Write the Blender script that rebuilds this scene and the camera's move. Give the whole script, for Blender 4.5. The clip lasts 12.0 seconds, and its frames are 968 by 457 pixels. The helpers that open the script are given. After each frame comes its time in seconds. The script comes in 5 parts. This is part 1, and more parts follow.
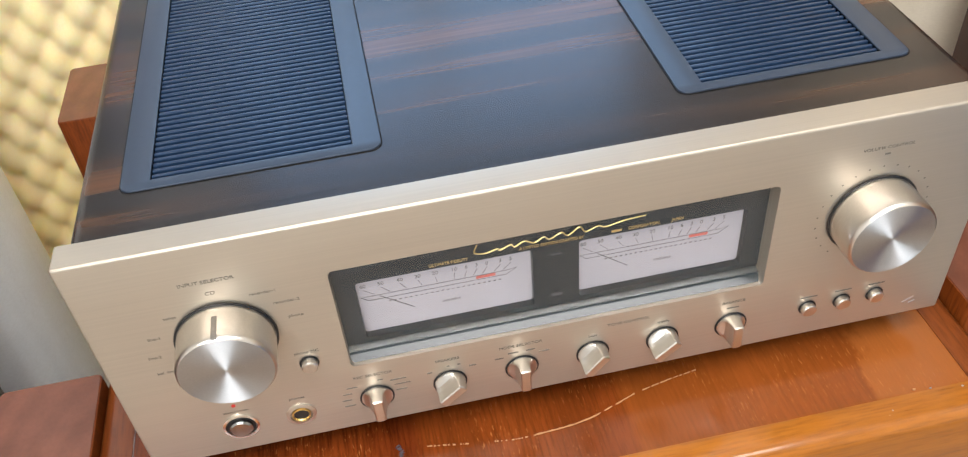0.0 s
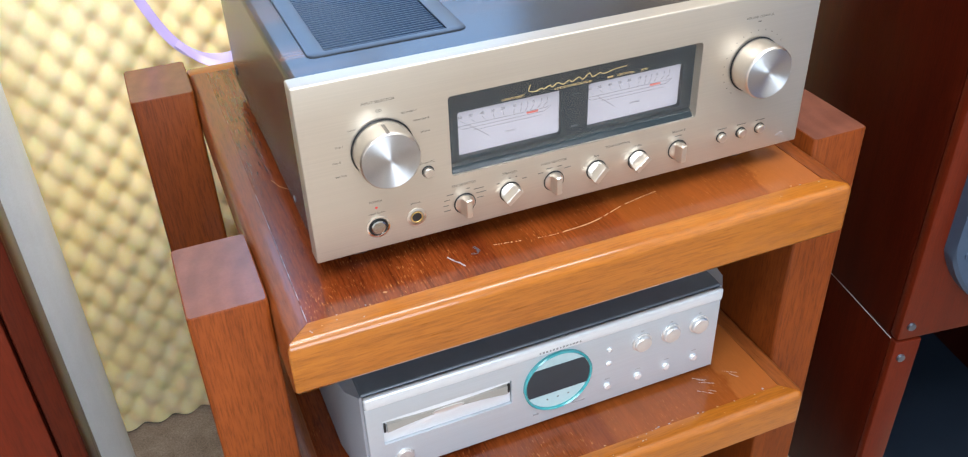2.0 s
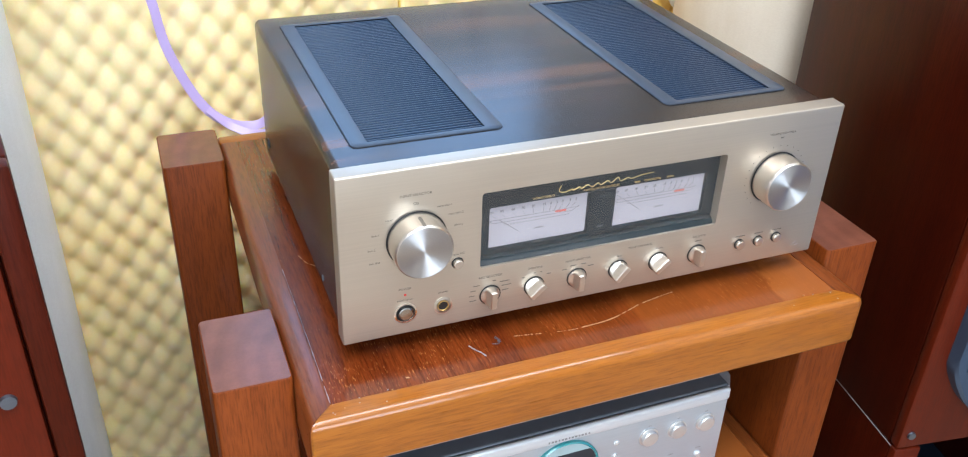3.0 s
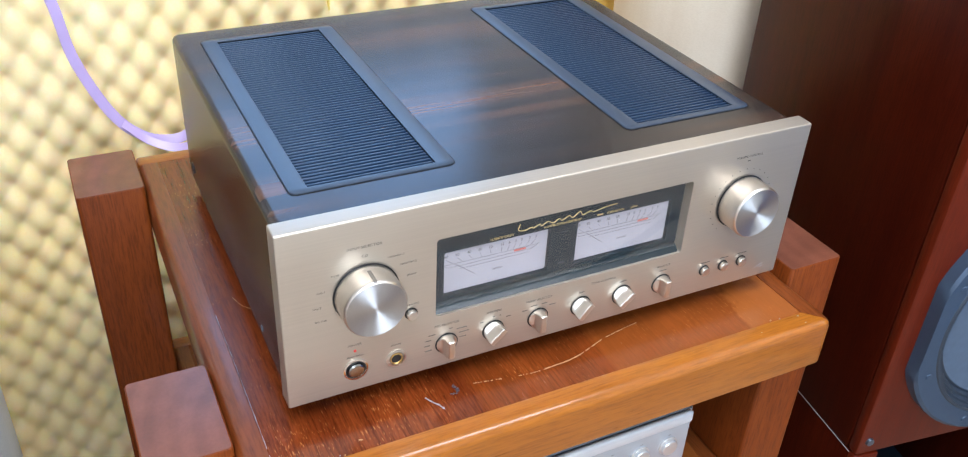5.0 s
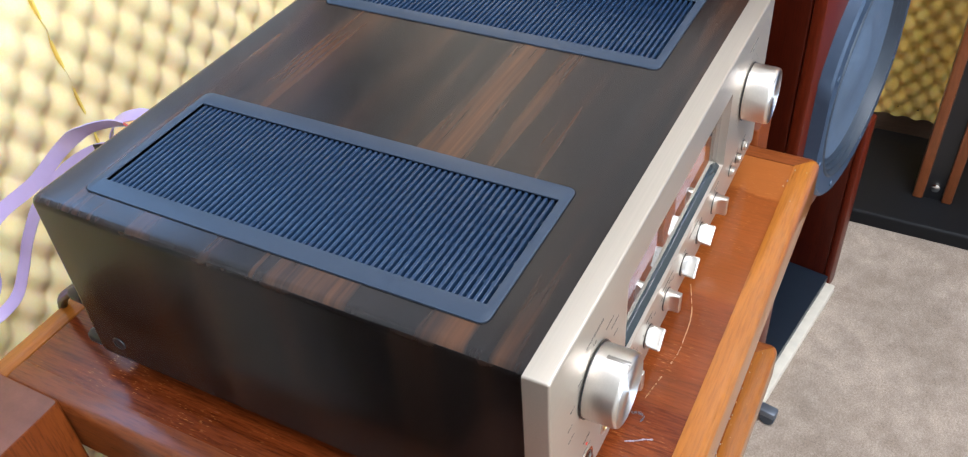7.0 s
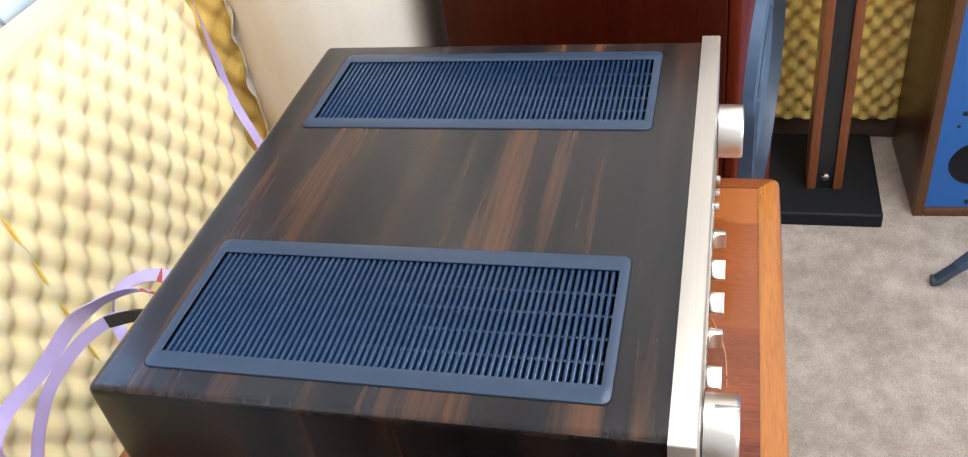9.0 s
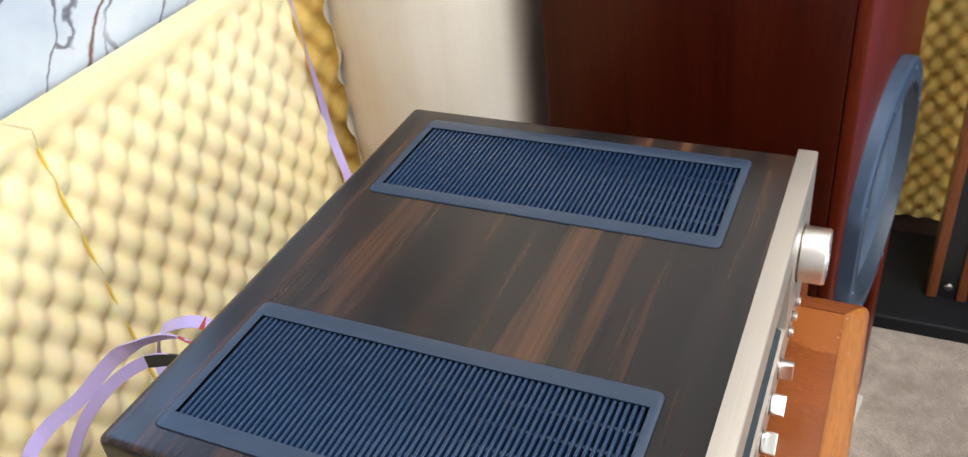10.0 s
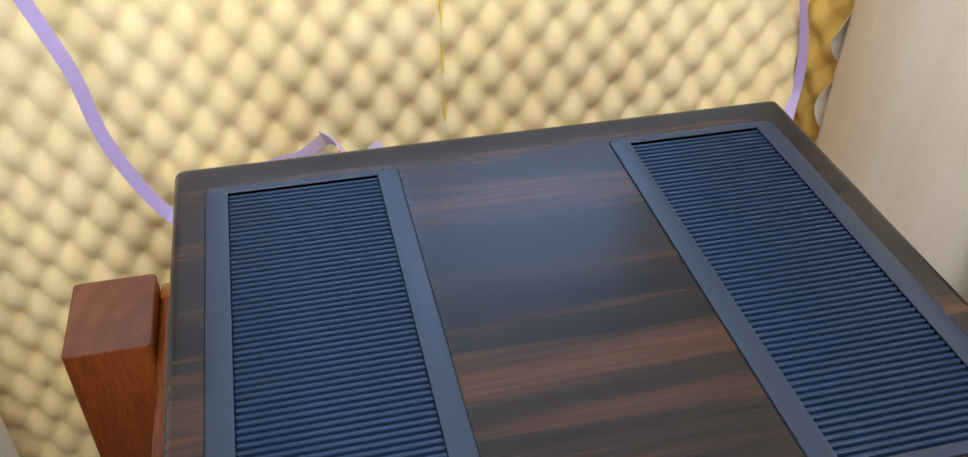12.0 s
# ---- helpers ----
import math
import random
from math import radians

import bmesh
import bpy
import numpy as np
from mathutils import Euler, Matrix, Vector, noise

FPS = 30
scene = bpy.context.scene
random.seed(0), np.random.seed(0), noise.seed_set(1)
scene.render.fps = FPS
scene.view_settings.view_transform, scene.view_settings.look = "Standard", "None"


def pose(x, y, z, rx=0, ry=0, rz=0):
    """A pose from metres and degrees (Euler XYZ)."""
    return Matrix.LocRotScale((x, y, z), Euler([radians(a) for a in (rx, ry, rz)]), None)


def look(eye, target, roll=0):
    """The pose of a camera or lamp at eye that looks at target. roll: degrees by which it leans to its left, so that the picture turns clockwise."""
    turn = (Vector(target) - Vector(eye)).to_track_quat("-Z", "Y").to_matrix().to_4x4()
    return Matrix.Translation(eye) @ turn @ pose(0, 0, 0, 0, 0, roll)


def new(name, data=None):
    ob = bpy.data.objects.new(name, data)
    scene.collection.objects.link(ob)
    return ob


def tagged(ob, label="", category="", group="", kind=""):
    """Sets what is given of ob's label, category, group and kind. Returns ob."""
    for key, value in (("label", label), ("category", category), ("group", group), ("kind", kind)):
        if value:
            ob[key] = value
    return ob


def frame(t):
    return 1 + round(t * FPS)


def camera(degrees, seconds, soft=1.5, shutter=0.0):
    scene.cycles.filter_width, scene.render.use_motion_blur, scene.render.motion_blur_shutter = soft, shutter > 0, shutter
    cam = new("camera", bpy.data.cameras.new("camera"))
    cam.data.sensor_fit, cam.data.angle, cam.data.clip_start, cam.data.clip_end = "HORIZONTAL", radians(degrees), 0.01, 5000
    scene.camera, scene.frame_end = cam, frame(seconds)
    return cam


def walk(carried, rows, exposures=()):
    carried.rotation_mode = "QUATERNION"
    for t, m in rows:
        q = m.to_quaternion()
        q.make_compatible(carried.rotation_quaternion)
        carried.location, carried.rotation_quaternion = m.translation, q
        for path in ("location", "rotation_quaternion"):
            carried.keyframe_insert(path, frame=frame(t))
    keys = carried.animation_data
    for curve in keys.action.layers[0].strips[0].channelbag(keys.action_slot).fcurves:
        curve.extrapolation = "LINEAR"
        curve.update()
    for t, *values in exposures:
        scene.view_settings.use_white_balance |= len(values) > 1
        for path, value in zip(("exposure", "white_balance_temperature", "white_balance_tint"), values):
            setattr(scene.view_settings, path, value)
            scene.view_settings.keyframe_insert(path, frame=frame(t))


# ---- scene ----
cam = camera(55.7, 12.0, 1.15, 0.15)
PATH = [
    (0, (-0.082, -0.323, 1.1), (0.12, 1.145, -0.243), -5.4),
    (0.5, (-0.14, -0.383, 1.095), (0.205, 1.131, -0.165), -7.5),
    (1, (-0.213, -0.525, 1.095), (0.35, 1.006, -0.062), -5.0),
    (1.5, (-0.277, -0.599, 1.112), (0.32, 0.931, -0.03), -3.9),
    (2, (-0.326, -0.596, 1.112), (0.28, 0.929, -0.031), -2.0),
    (2.5, (-0.349, -0.591, 1.134), (0.285, 0.955, 0.035), 1.1),
    (3, (-0.355, -0.589, 1.146), (0.296, 0.996, 0.115), 2.1),
    (3.5, (-0.327, -0.584, 1.151), (0.325, 1.005, 0.128), 2.9),
    (5.3, (-0.352, -0.445, 1.176), (0.478, 0.974, 0.039), 2.0),
    (5.5, (-0.383, -0.393, 1.188), (0.523, 0.948, 0.012), -0.5),
    (6, (-0.41, -0.286, 1.188), (0.611, 0.896, -0.061), -2.1),
    (6.5, (-0.427, -0.199, 1.18), (0.726, 0.796, -0.116), -2.9),
    (6.7, (-0.459, -0.17, 1.192), (0.765, 0.71, -0.122), -3.1),
    (8.3, (-0.57, -0.004, 1.202), (0.86, 0.531, -0.089), -9.1),
    (8.5, (-0.565, -0.005, 1.215), (0.876, 0.52, -0.069), -9.3),
    (9, (-0.549, -0.009, 1.237), (0.94, 0.497, 0.0), -9.7),
    (9.5, (-0.533, -0.012, 1.249), (0.991, 0.484, 0.053), -8.7),
    (10, (-0.48, -0.048, 1.254), (0.962, 0.714, 0.096), -7.1),
    (10.5, (-0.386, -0.126, 1.253), (0.843, 0.992, 0.139), -3.1),
    (11, (-0.311, -0.158, 1.25), (0.693, 1.179, 0.152), -1.5),
    (11.5, (-0.231, -0.109, 1.22), (0.443, 1.316, -0.01), 3.2),
    (12, (-0.144, -0.172, 1.188), (0.23, 1.355, -0.049), 0.7),
]
walk(cam, [(t, look(eye, target, roll)) for t, eye, target, roll in PATH],
     exposures=[(0.0, -0.12, 7000, 11), (0.5, 0.04, 6500, 11), (1.0, 0.07, 6250, 10), (2.0, 0.18, 6300, 10), (3.0, 0.02, 6200, 10), (3.5, -0.12, 6150, 10), (5.5, 0.02, 6080, 11), (6.0, 0.02, 6080, 11), (8.5, 0.16, 6100, 10), (9.0, 0.15, 6100, 10), (9.5, -0.1, 6150, 10), (10.0, -0.15, 6400, 10), (10.4, -0.5, 6500, 12), (11.0, -0.47, 6520, 12), (11.5, -0.86, 6950, 13), (12.0, -0.54, 6650, 13)])

# ---- world and light ----
world = bpy.data.worlds.new("daylight")
scene.world = world
world.use_nodes = True
wn = world.node_tree.nodes
sky = wn.new("ShaderNodeTexSky")
sky.sky_type, sky.sun_disc = "NISHITA", False
sky.sun_elevation, sky.sun_rotation = radians(42), radians(200)
wn["Background"].inputs["Strength"].default_value = 0.1
world.node_tree.links.new(sky.outputs["Color"], wn["Background"].inputs["Color"])


def area_light(name, eye, target, sx, sy, watts, colour):
    data = bpy.data.lights.new(name, "AREA")
    data.shape, data.size, data.size_y, data.energy, data.color = "RECTANGLE", sx, sy, watts, colour
    ob = new(name, data)
    ob.matrix_world = look(eye, target)
    return ob


area_light("ceiling_lamp", (0.35, -0.45, 2.62), (0.35, -0.45, 0.0), 1.2, 0.6, 31, (0.935, 0.955, 1.0))
area_light("ceiling_lamp", (-0.8, -1.1, 2.62), (-0.8, -1.1, 0.0), 1.2, 0.6, 39, (0.935, 0.955, 1.0))
area_light("window_light", (-0.6, -3.02, 1.55), (-0.6, 0.0, 1.2), 2.2, 1.4, 74, (0.77, 0.89, 1.0))
# added unseen lamp that gives the amplifier's cover its blue sheen
area_light("cover_sheen_light", (0.115, 1.30, 1.66), (0.115, 0.3, 1.66), 0.93, 0.74, 10.5, (0.34, 0.59, 1.0))

# ---- materials ----


def material(name):
    m = bpy.data.materials.new(name)
    m.use_nodes = True
    return m, m.node_tree.nodes, m.node_tree.links, m.node_tree.nodes["Principled BSDF"]


def mapped(nodes, links, scale=(1, 1, 1), rot=(0, 0, 0), coord="Object"):
    tc, mp = nodes.new("ShaderNodeTexCoord"), nodes.new("ShaderNodeMapping")
    mp.inputs["Scale"].default_value = scale
    mp.inputs["Rotation"].default_value = [radians(a) for a in rot]
    links.new(tc.outputs[coord], mp.inputs["Vector"])
    return mp.outputs["Vector"]


def noise_tex(nodes, links, vec, scale, detail=4, rough=0.55, distort=0.0):
    n = nodes.new("ShaderNodeTexNoise")
    n.inputs["Scale"].default_value, n.inputs["Detail"].default_value = scale, detail
    n.inputs["Roughness"].default_value, n.inputs["Distortion"].default_value = rough, distort
    links.new(vec, n.inputs["Vector"])
    return n.outputs["Fac"]


def ramp(nodes, links, fac, stops):
    r = nodes.new("ShaderNodeValToRGB")
    while len(r.color_ramp.elements) < len(stops):
        r.color_ramp.elements.new(0.5)
    for e, (p, c) in zip(r.color_ramp.elements, stops):
        e.position = p
        e.color = (*c, 1) if len(c) == 3 else c
    links.new(fac, r.inputs["Fac"])
    return r.outputs["Color"]


def mix(nodes, links, fac, a, b, mode="MIX"):
    m = nodes.new("ShaderNodeMix")
    m.data_type, m.blend_type = "RGBA", mode
    for key, v in (("Factor", fac), ("A", a), ("B", b)):
        sock = [s for s in m.inputs if s.name == key and s.enabled][0]
        if isinstance(v, (float, int)):
            sock.default_value = v
        elif isinstance(v, tuple):
            sock.default_value = (*v, 1)
        else:
            links.new(v, sock)
    return [s for s in m.outputs if s.enabled][0]


def bump(nodes, links, fac, bsdf, strength, distance):
    b = nodes.new("ShaderNodeBump")
    b.inputs["Strength"].default_value, b.inputs["Distance"].default_value = strength, distance
    links.new(fac, b.inputs["Height"])
    links.new(b.outputs["Normal"], bsdf.inputs["Normal"])


def remap(nodes, links, fac, lo, hi):
    r = nodes.new("ShaderNodeMapRange")
    r.inputs["To Min"].default_value, r.inputs["To Max"].default_value = lo, hi
    links.new(fac, r.inputs["Value"])
    return r.outputs["Result"]


def plain(name, colour, rough=0.5, metal=0.0, grain=0.08, scale=40.0, coat=0.0, bumped=0.0):
    """A surface with slight mottling and uneven gloss."""
    m, n, l, b = material(name)
    v = mapped(n, l)
    f = noise_tex(n, l, v, scale, 5, 0.6)
    g = noise_tex(n, l, v, scale * 0.12, 3)
    dark = tuple(c * (1 - grain * 2) for c in colour)
    light = tuple(min(1, c * (1 + grain)) for c in colour)
    col = mix(n, l, g, ramp(n, l, f, [(0.3, dark), (0.7, light)]), colour)
    l.new(col, b.inputs["Base Color"])
    l.new(remap(n, l, g, rough * 0.8, min(1, rough * 1.2)), b.inputs["Roughness"])
    b.inputs["Metallic"].default_value, b.inputs["Coat Weight"].default_value = metal, coat
    b.inputs["Coat Roughness"].default_value = 0.12
    if bumped:
        bump(n, l, f, b, 0.5, bumped)
    return m


def wood(name, dark, mid, light, along="x", rough=0.3, coat=0.4, scale=1.0, wear=0.0, ring=1.0, coat_rough=0.1, streak=0.22, pore=0.4, fleck=None):
    """Varnished wood with grain, pores and broader bands along one axis."""
    m, n, l, b = material(name)
    fine = {"x": (48, 620, 620), "y": (620, 48, 620), "z": (620, 620, 48)}[along]
    streaky = {"x": (2.5, 95, 95), "y": (95, 2.5, 95), "z": (95, 95, 2.5)}[along]
    broad = {"x": (0.9, 9, 9), "y": (9, 0.9, 9), "z": (9, 9, 0.9)}[along]
    vf = mapped(n, l, tuple(scale * a for a in fine))
    vb = mapped(n, l, tuple(scale * a for a in broad))
    info = n.new("ShaderNodeObjectInfo")
    off = n.new("ShaderNodeVectorMath")
    off.operation = "ADD"
    wide = n.new("ShaderNodeVectorMath")
    wide.operation = "SCALE"
    comb = n.new("ShaderNodeCombineXYZ")
    for k in "XYZ":
        l.new(info.outputs["Random"], comb.inputs[k])
    l.new(comb.outputs["Vector"], wide.inputs[0])
    wide.inputs["Scale"].default_value = 23.0
    l.new(vb, off.inputs[0])
    l.new(wide.outputs["Vector"], off.inputs[1])
    fb = noise_tex(n, l, off.outputs["Vector"], 1.0 * ring, 5, 0.6, 0.6)
    ff = noise_tex(n, l, vf, 1.0, 4, 0.6)
    fs = noise_tex(n, l, mapped(n, l, tuple(scale * a for a in streaky)), 1.0, 5, 0.65, 0.3)
    base = ramp(n, l, fb, [(0.28, dark), (0.5, mid), (0.72, light)])
    pores = ramp(n, l, ff, [(0.34, (0.42, 0.36, 0.32)), (0.56, (1, 1, 1))])
    lines = ramp(n, l, fs, [(0.34, (0.52, 0.46, 0.42)), (0.60, (1.1, 1.1, 1.1))])
    col = mix(n, l, pore, mix(n, l, streak, base, lines, "MULTIPLY"), pores, "MULTIPLY")
    if fleck:
        short = {"x": (150, 900, 900), "y": (900, 150, 900), "z": (900, 900, 150)}[along]
        fl = noise_tex(n, l, mapped(n, l, tuple(scale * a for a in short)), 1.0, 2, 0.5)
        gate = ramp(n, l, noise_tex(n, l, mapped(n, l), 16, 4, 0.6), [(0.46, (0, 0, 0)), (0.62, (1, 1, 1))])
        fm = mix(n, l, 1.0, ramp(n, l, fl, [(0.61, (0, 0, 0)), (0.72, (1, 1, 1))]), gate, "MULTIPLY")
        col = mix(n, l, fm, col, fleck)
    if wear:
        vw = mapped(n, l)
        w = ramp(n, l, noise_tex(n, l, vw, 55, 8, 0.7), [(0.66, (0, 0, 0)), (0.74, (1, 1, 1))])
        col = mix(n, l, mix(n, l, wear, (0.0, 0.0, 0.0), w), col, tuple(min(1, c * 1.7 + 0.05) for c in light))
    l.new(col, b.inputs["Base Color"])
    l.new(remap(n, l, ff, rough * 0.75, rough * 1.3), b.inputs["Roughness"])
    b.inputs["Coat Weight"].default_value, b.inputs["Coat Roughness"].default_value = coat, coat_rough
    b.inputs["IOR"].default_value = 1.36
    bump(n, l, ff, b, 0.2, 0.0004)
    return m


def dull(m, level):
    """Weakens the mirror-like part of a surface."""
    m.node_tree.nodes["Principled BSDF"].inputs["Specular IOR Level"].default_value = level
    return m


def brushed(name, colour, rough=0.3, along="x", aniso=0.4, radial="", metal=1.0):
    m, n, l, b = material(name)
    sc = {"x": (6, 900, 900), "y": (900, 6, 900), "z": (900, 900, 6)}[along]
    f = noise_tex(n, l, mapped(n, l, sc), 1.0, 3, 0.6)
    g = noise_tex(n, l, mapped(n, l), 14, 4)
    l.new(mix(n, l, f, tuple(c * 0.9 for c in colour), tuple(min(1, c * 1.06) for c in colour)), b.inputs["Base Color"])
    l.new(remap(n, l, g, rough * 0.85, rough * 1.2), b.inputs["Roughness"])
    b.inputs["Metallic"].default_value = metal
    if radial:
        t = n.new("ShaderNodeTangent")
        t.direction_type, t.axis = "RADIAL", radial
        l.new(t.outputs["Tangent"], b.inputs["Tangent"])
        b.inputs["Anisotropic"].default_value, b.inputs["Anisotropic Rotation"].default_value = aniso, 0.25
    else:
        bump(n, l, f, b, 0.05, 0.0002)
    return m


def glass(name, tint=(1, 1, 1), ior=1.45):
    m, n, l, b = material(name)
    b.inputs["Base Color"].default_value = (*tint, 1)
    b.inputs["Roughness"].default_value, b.inputs["IOR"].default_value = 0.01, ior
    b.inputs["Transmission Weight"].default_value = 1.0
    return m


def foam_material(name, dark, mid, light):
    m, n, l, b = material(name)
    v = mapped(n, l)
    fine, broad = noise_tex(n, l, v, 420, 4, 0.7), noise_tex(n, l, v, 3.2, 4)
    col = mix(n, l, 0.35, ramp(n, l, broad, [(0.3, dark), (0.5, mid), (0.7, light)]), ramp(n, l, fine, [(0.3, dark), (0.7, light)]))
    l.new(col, b.inputs["Base Color"])
    b.inputs["Roughness"].default_value = 0.95
    b.inputs["Subsurface Weight"].default_value, b.inputs["Subsurface Scale"].default_value = 0.5, 0.013
    b.inputs["Subsurface Radius"].default_value = (1.0, 0.68, 0.28)
    bump(n, l, fine, b, 0.4, 0.0012)
    return m


def paper_material(name, dark, light):
    """Woven-looking wall paper with faint upright streaks and stains."""
    m, n, l, b = material(name)
    weave = noise_tex(n, l, mapped(n, l, (260, 260, 700)), 1.0, 3, 0.7)
    streak = noise_tex(n, l, mapped(n, l, (22, 22, 1.2)), 1.0, 4, 0.6)
    stain = noise_tex(n, l, mapped(n, l), 5.5, 5, 0.6)
    tone = ramp(n, l, streak, [(0.3, dark), (0.62, light)])
    tone = mix(n, l, 0.5, tone, ramp(n, l, stain, [(0.35, dark), (0.6, light)]))
    l.new(mix(n, l, 0.35, tone, ramp(n, l, weave, [(0.3, (0.82, 0.80, 0.77)), (0.6, (1, 1, 1))]), "MULTIPLY"), b.inputs["Base Color"])
    b.inputs["Roughness"].default_value = 0.6
    bump(n, l, weave, b, 0.35, 0.0008)
    return m


def marble_material():
    """Blue-white marble with thin dark branching veins and a few bold brown ones, all leaning one way."""
    m, n, l, b = material("veined_marble")
    v = mapped(n, l, (1.0, 1.0, 1.0), (0, -30, 0))

    def bend(vec, scale, amount):
        w = n.new("ShaderNodeTexNoise")
        w.inputs["Scale"].default_value, w.inputs["Detail"].default_value = scale, 5
        l.new(vec, w.inputs["Vector"])
        add = n.new("ShaderNodeMix")
        add.data_type, add.blend_type = "RGBA", "ADD"
        sa = [q for q in add.inputs if q.enabled]
        sa[0].default_value = amount
        l.new(vec, sa[1])
        l.new(w.outputs["Color"], sa[2])
        return [q for q in add.outputs if q.enabled][0]

    bent = bend(bend(v, 3.0, 0.12), 22.0, 0.022)

    def veins(scale, stretch, width, shift):
        mp = n.new("ShaderNodeMapping")
        mp.inputs["Scale"].default_value = stretch
        mp.inputs["Location"].default_value = (shift, shift, shift)
        l.new(bent, mp.inputs["Vector"])
        vo = n.new("ShaderNodeTexVoronoi")
        vo.feature = "DISTANCE_TO_EDGE"
        vo.inputs["Scale"].default_value = scale
        l.new(mp.outputs["Vector"], vo.inputs["Vector"])
        return ramp(n, l, vo.outputs["Distance"], [(0.0, (1, 1, 1)), (width * 0.5, (0.8, 0.8, 0.8)), (width, (0, 0, 0))])

    def spots(scale, lo, hi):
        return ramp(n, l, noise_tex(n, l, v, scale, 3), [(lo, (0, 0, 0)), (hi, (1, 1, 1))])

    cloud = ramp(n, l, noise_tex(n, l, bent, 4.5, 6, 0.6), [(0.3, (0.46, 0.52, 0.60)), (0.5, (0.62, 0.67, 0.73)), (0.75, (0.70, 0.71, 0.72))])
    tan = mix(n, l, mix(n, l, 0.5, (0, 0, 0), spots(7, 0.55, 0.7)), cloud, (0.50, 0.47, 0.42))
    hair = mix(n, l, 1.0, veins(30.0, (1.0, 1.0, 0.30), 0.035, 4.0), spots(9, 0.45, 0.6), "MULTIPLY")
    fine = mix(n, l, 1.0, veins(16.0, (1.0, 1.0, 0.20), 0.030, 0.0), spots(4, 0.36, 0.5), "MULTIPLY")
    bold = mix(n, l, 1.0, veins(6.0, (1.0, 1.0, 0.11), 0.018, 9.0), spots(3, 0.42, 0.5), "MULTIPLY")
    a = mix(n, l, mix(n, l, 0.5, (0, 0, 0), hair), tan, (0.20, 0.19, 0.24))
    a = mix(n, l, mix(n, l, 0.85, (0, 0, 0), fine), a, (0.085, 0.07, 0.10))
    l.new(mix(n, l, bold, a, (0.17, 0.075, 0.05)), b.inputs["Base Color"])
    b.inputs["Roughness"].default_value = 0.22
    return m


def carpet_material():
    m, n, l, b = material("beige_carpet")
    v = mapped(n, l)
    fine, mid, broad = noise_tex(n, l, v, 320, 3, 0.8), noise_tex(n, l, v, 24, 4, 0.7), noise_tex(n, l, v, 4.5, 4)
    c1 = ramp(n, l, fine, [(0.3, (0.34, 0.26, 0.195)), (0.7, (0.68, 0.55, 0.44))])
    c2 = ramp(n, l, mid, [(0.35, (0.72, 0.70, 0.68)), (0.65, (1, 1, 1))])
    c3 = ramp(n, l, broad, [(0.35, (0.70, 0.68, 0.66)), (0.62, (1, 1, 1))])
    l.new(mix(n, l, 0.8, mix(n, l, 1.0, c1, c2, "MULTIPLY"), c3, "MULTIPLY"), b.inputs["Base Color"])
    b.inputs["Roughness"].default_value = 0.95
    b.inputs["Sheen Weight"].default_value = 0.1
    bump(n, l, fine, b, 0.8, 0.003)
    return m


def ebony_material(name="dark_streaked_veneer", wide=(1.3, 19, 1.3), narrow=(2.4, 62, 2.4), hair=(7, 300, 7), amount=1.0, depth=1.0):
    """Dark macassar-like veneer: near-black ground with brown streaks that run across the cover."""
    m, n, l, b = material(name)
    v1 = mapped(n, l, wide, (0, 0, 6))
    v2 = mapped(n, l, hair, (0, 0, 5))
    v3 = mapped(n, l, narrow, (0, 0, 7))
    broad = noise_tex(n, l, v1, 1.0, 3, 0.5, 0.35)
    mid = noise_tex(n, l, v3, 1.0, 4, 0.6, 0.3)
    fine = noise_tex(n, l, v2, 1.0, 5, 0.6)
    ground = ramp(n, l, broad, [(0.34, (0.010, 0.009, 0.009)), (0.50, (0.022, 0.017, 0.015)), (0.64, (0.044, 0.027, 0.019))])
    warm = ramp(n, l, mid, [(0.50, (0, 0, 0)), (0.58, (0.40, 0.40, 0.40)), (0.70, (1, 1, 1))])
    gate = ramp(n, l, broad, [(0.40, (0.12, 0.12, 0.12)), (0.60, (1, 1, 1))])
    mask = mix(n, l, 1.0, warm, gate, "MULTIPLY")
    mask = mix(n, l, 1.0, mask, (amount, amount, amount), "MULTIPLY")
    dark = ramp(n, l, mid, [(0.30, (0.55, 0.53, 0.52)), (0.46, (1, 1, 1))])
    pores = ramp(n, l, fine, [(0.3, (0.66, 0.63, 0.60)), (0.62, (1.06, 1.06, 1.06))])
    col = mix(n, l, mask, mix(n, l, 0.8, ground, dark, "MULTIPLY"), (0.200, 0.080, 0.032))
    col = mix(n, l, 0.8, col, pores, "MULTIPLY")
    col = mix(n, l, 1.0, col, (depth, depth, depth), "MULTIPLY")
    l.new(col, b.inputs["Base Color"])
    l.new(remap(n, l, fine, 0.20, 0.29), b.inputs["Roughness"])
    b.inputs["IOR"].default_value = 1.5
    bump(n, l, fine, b, 0.15, 0.0003)
    return m


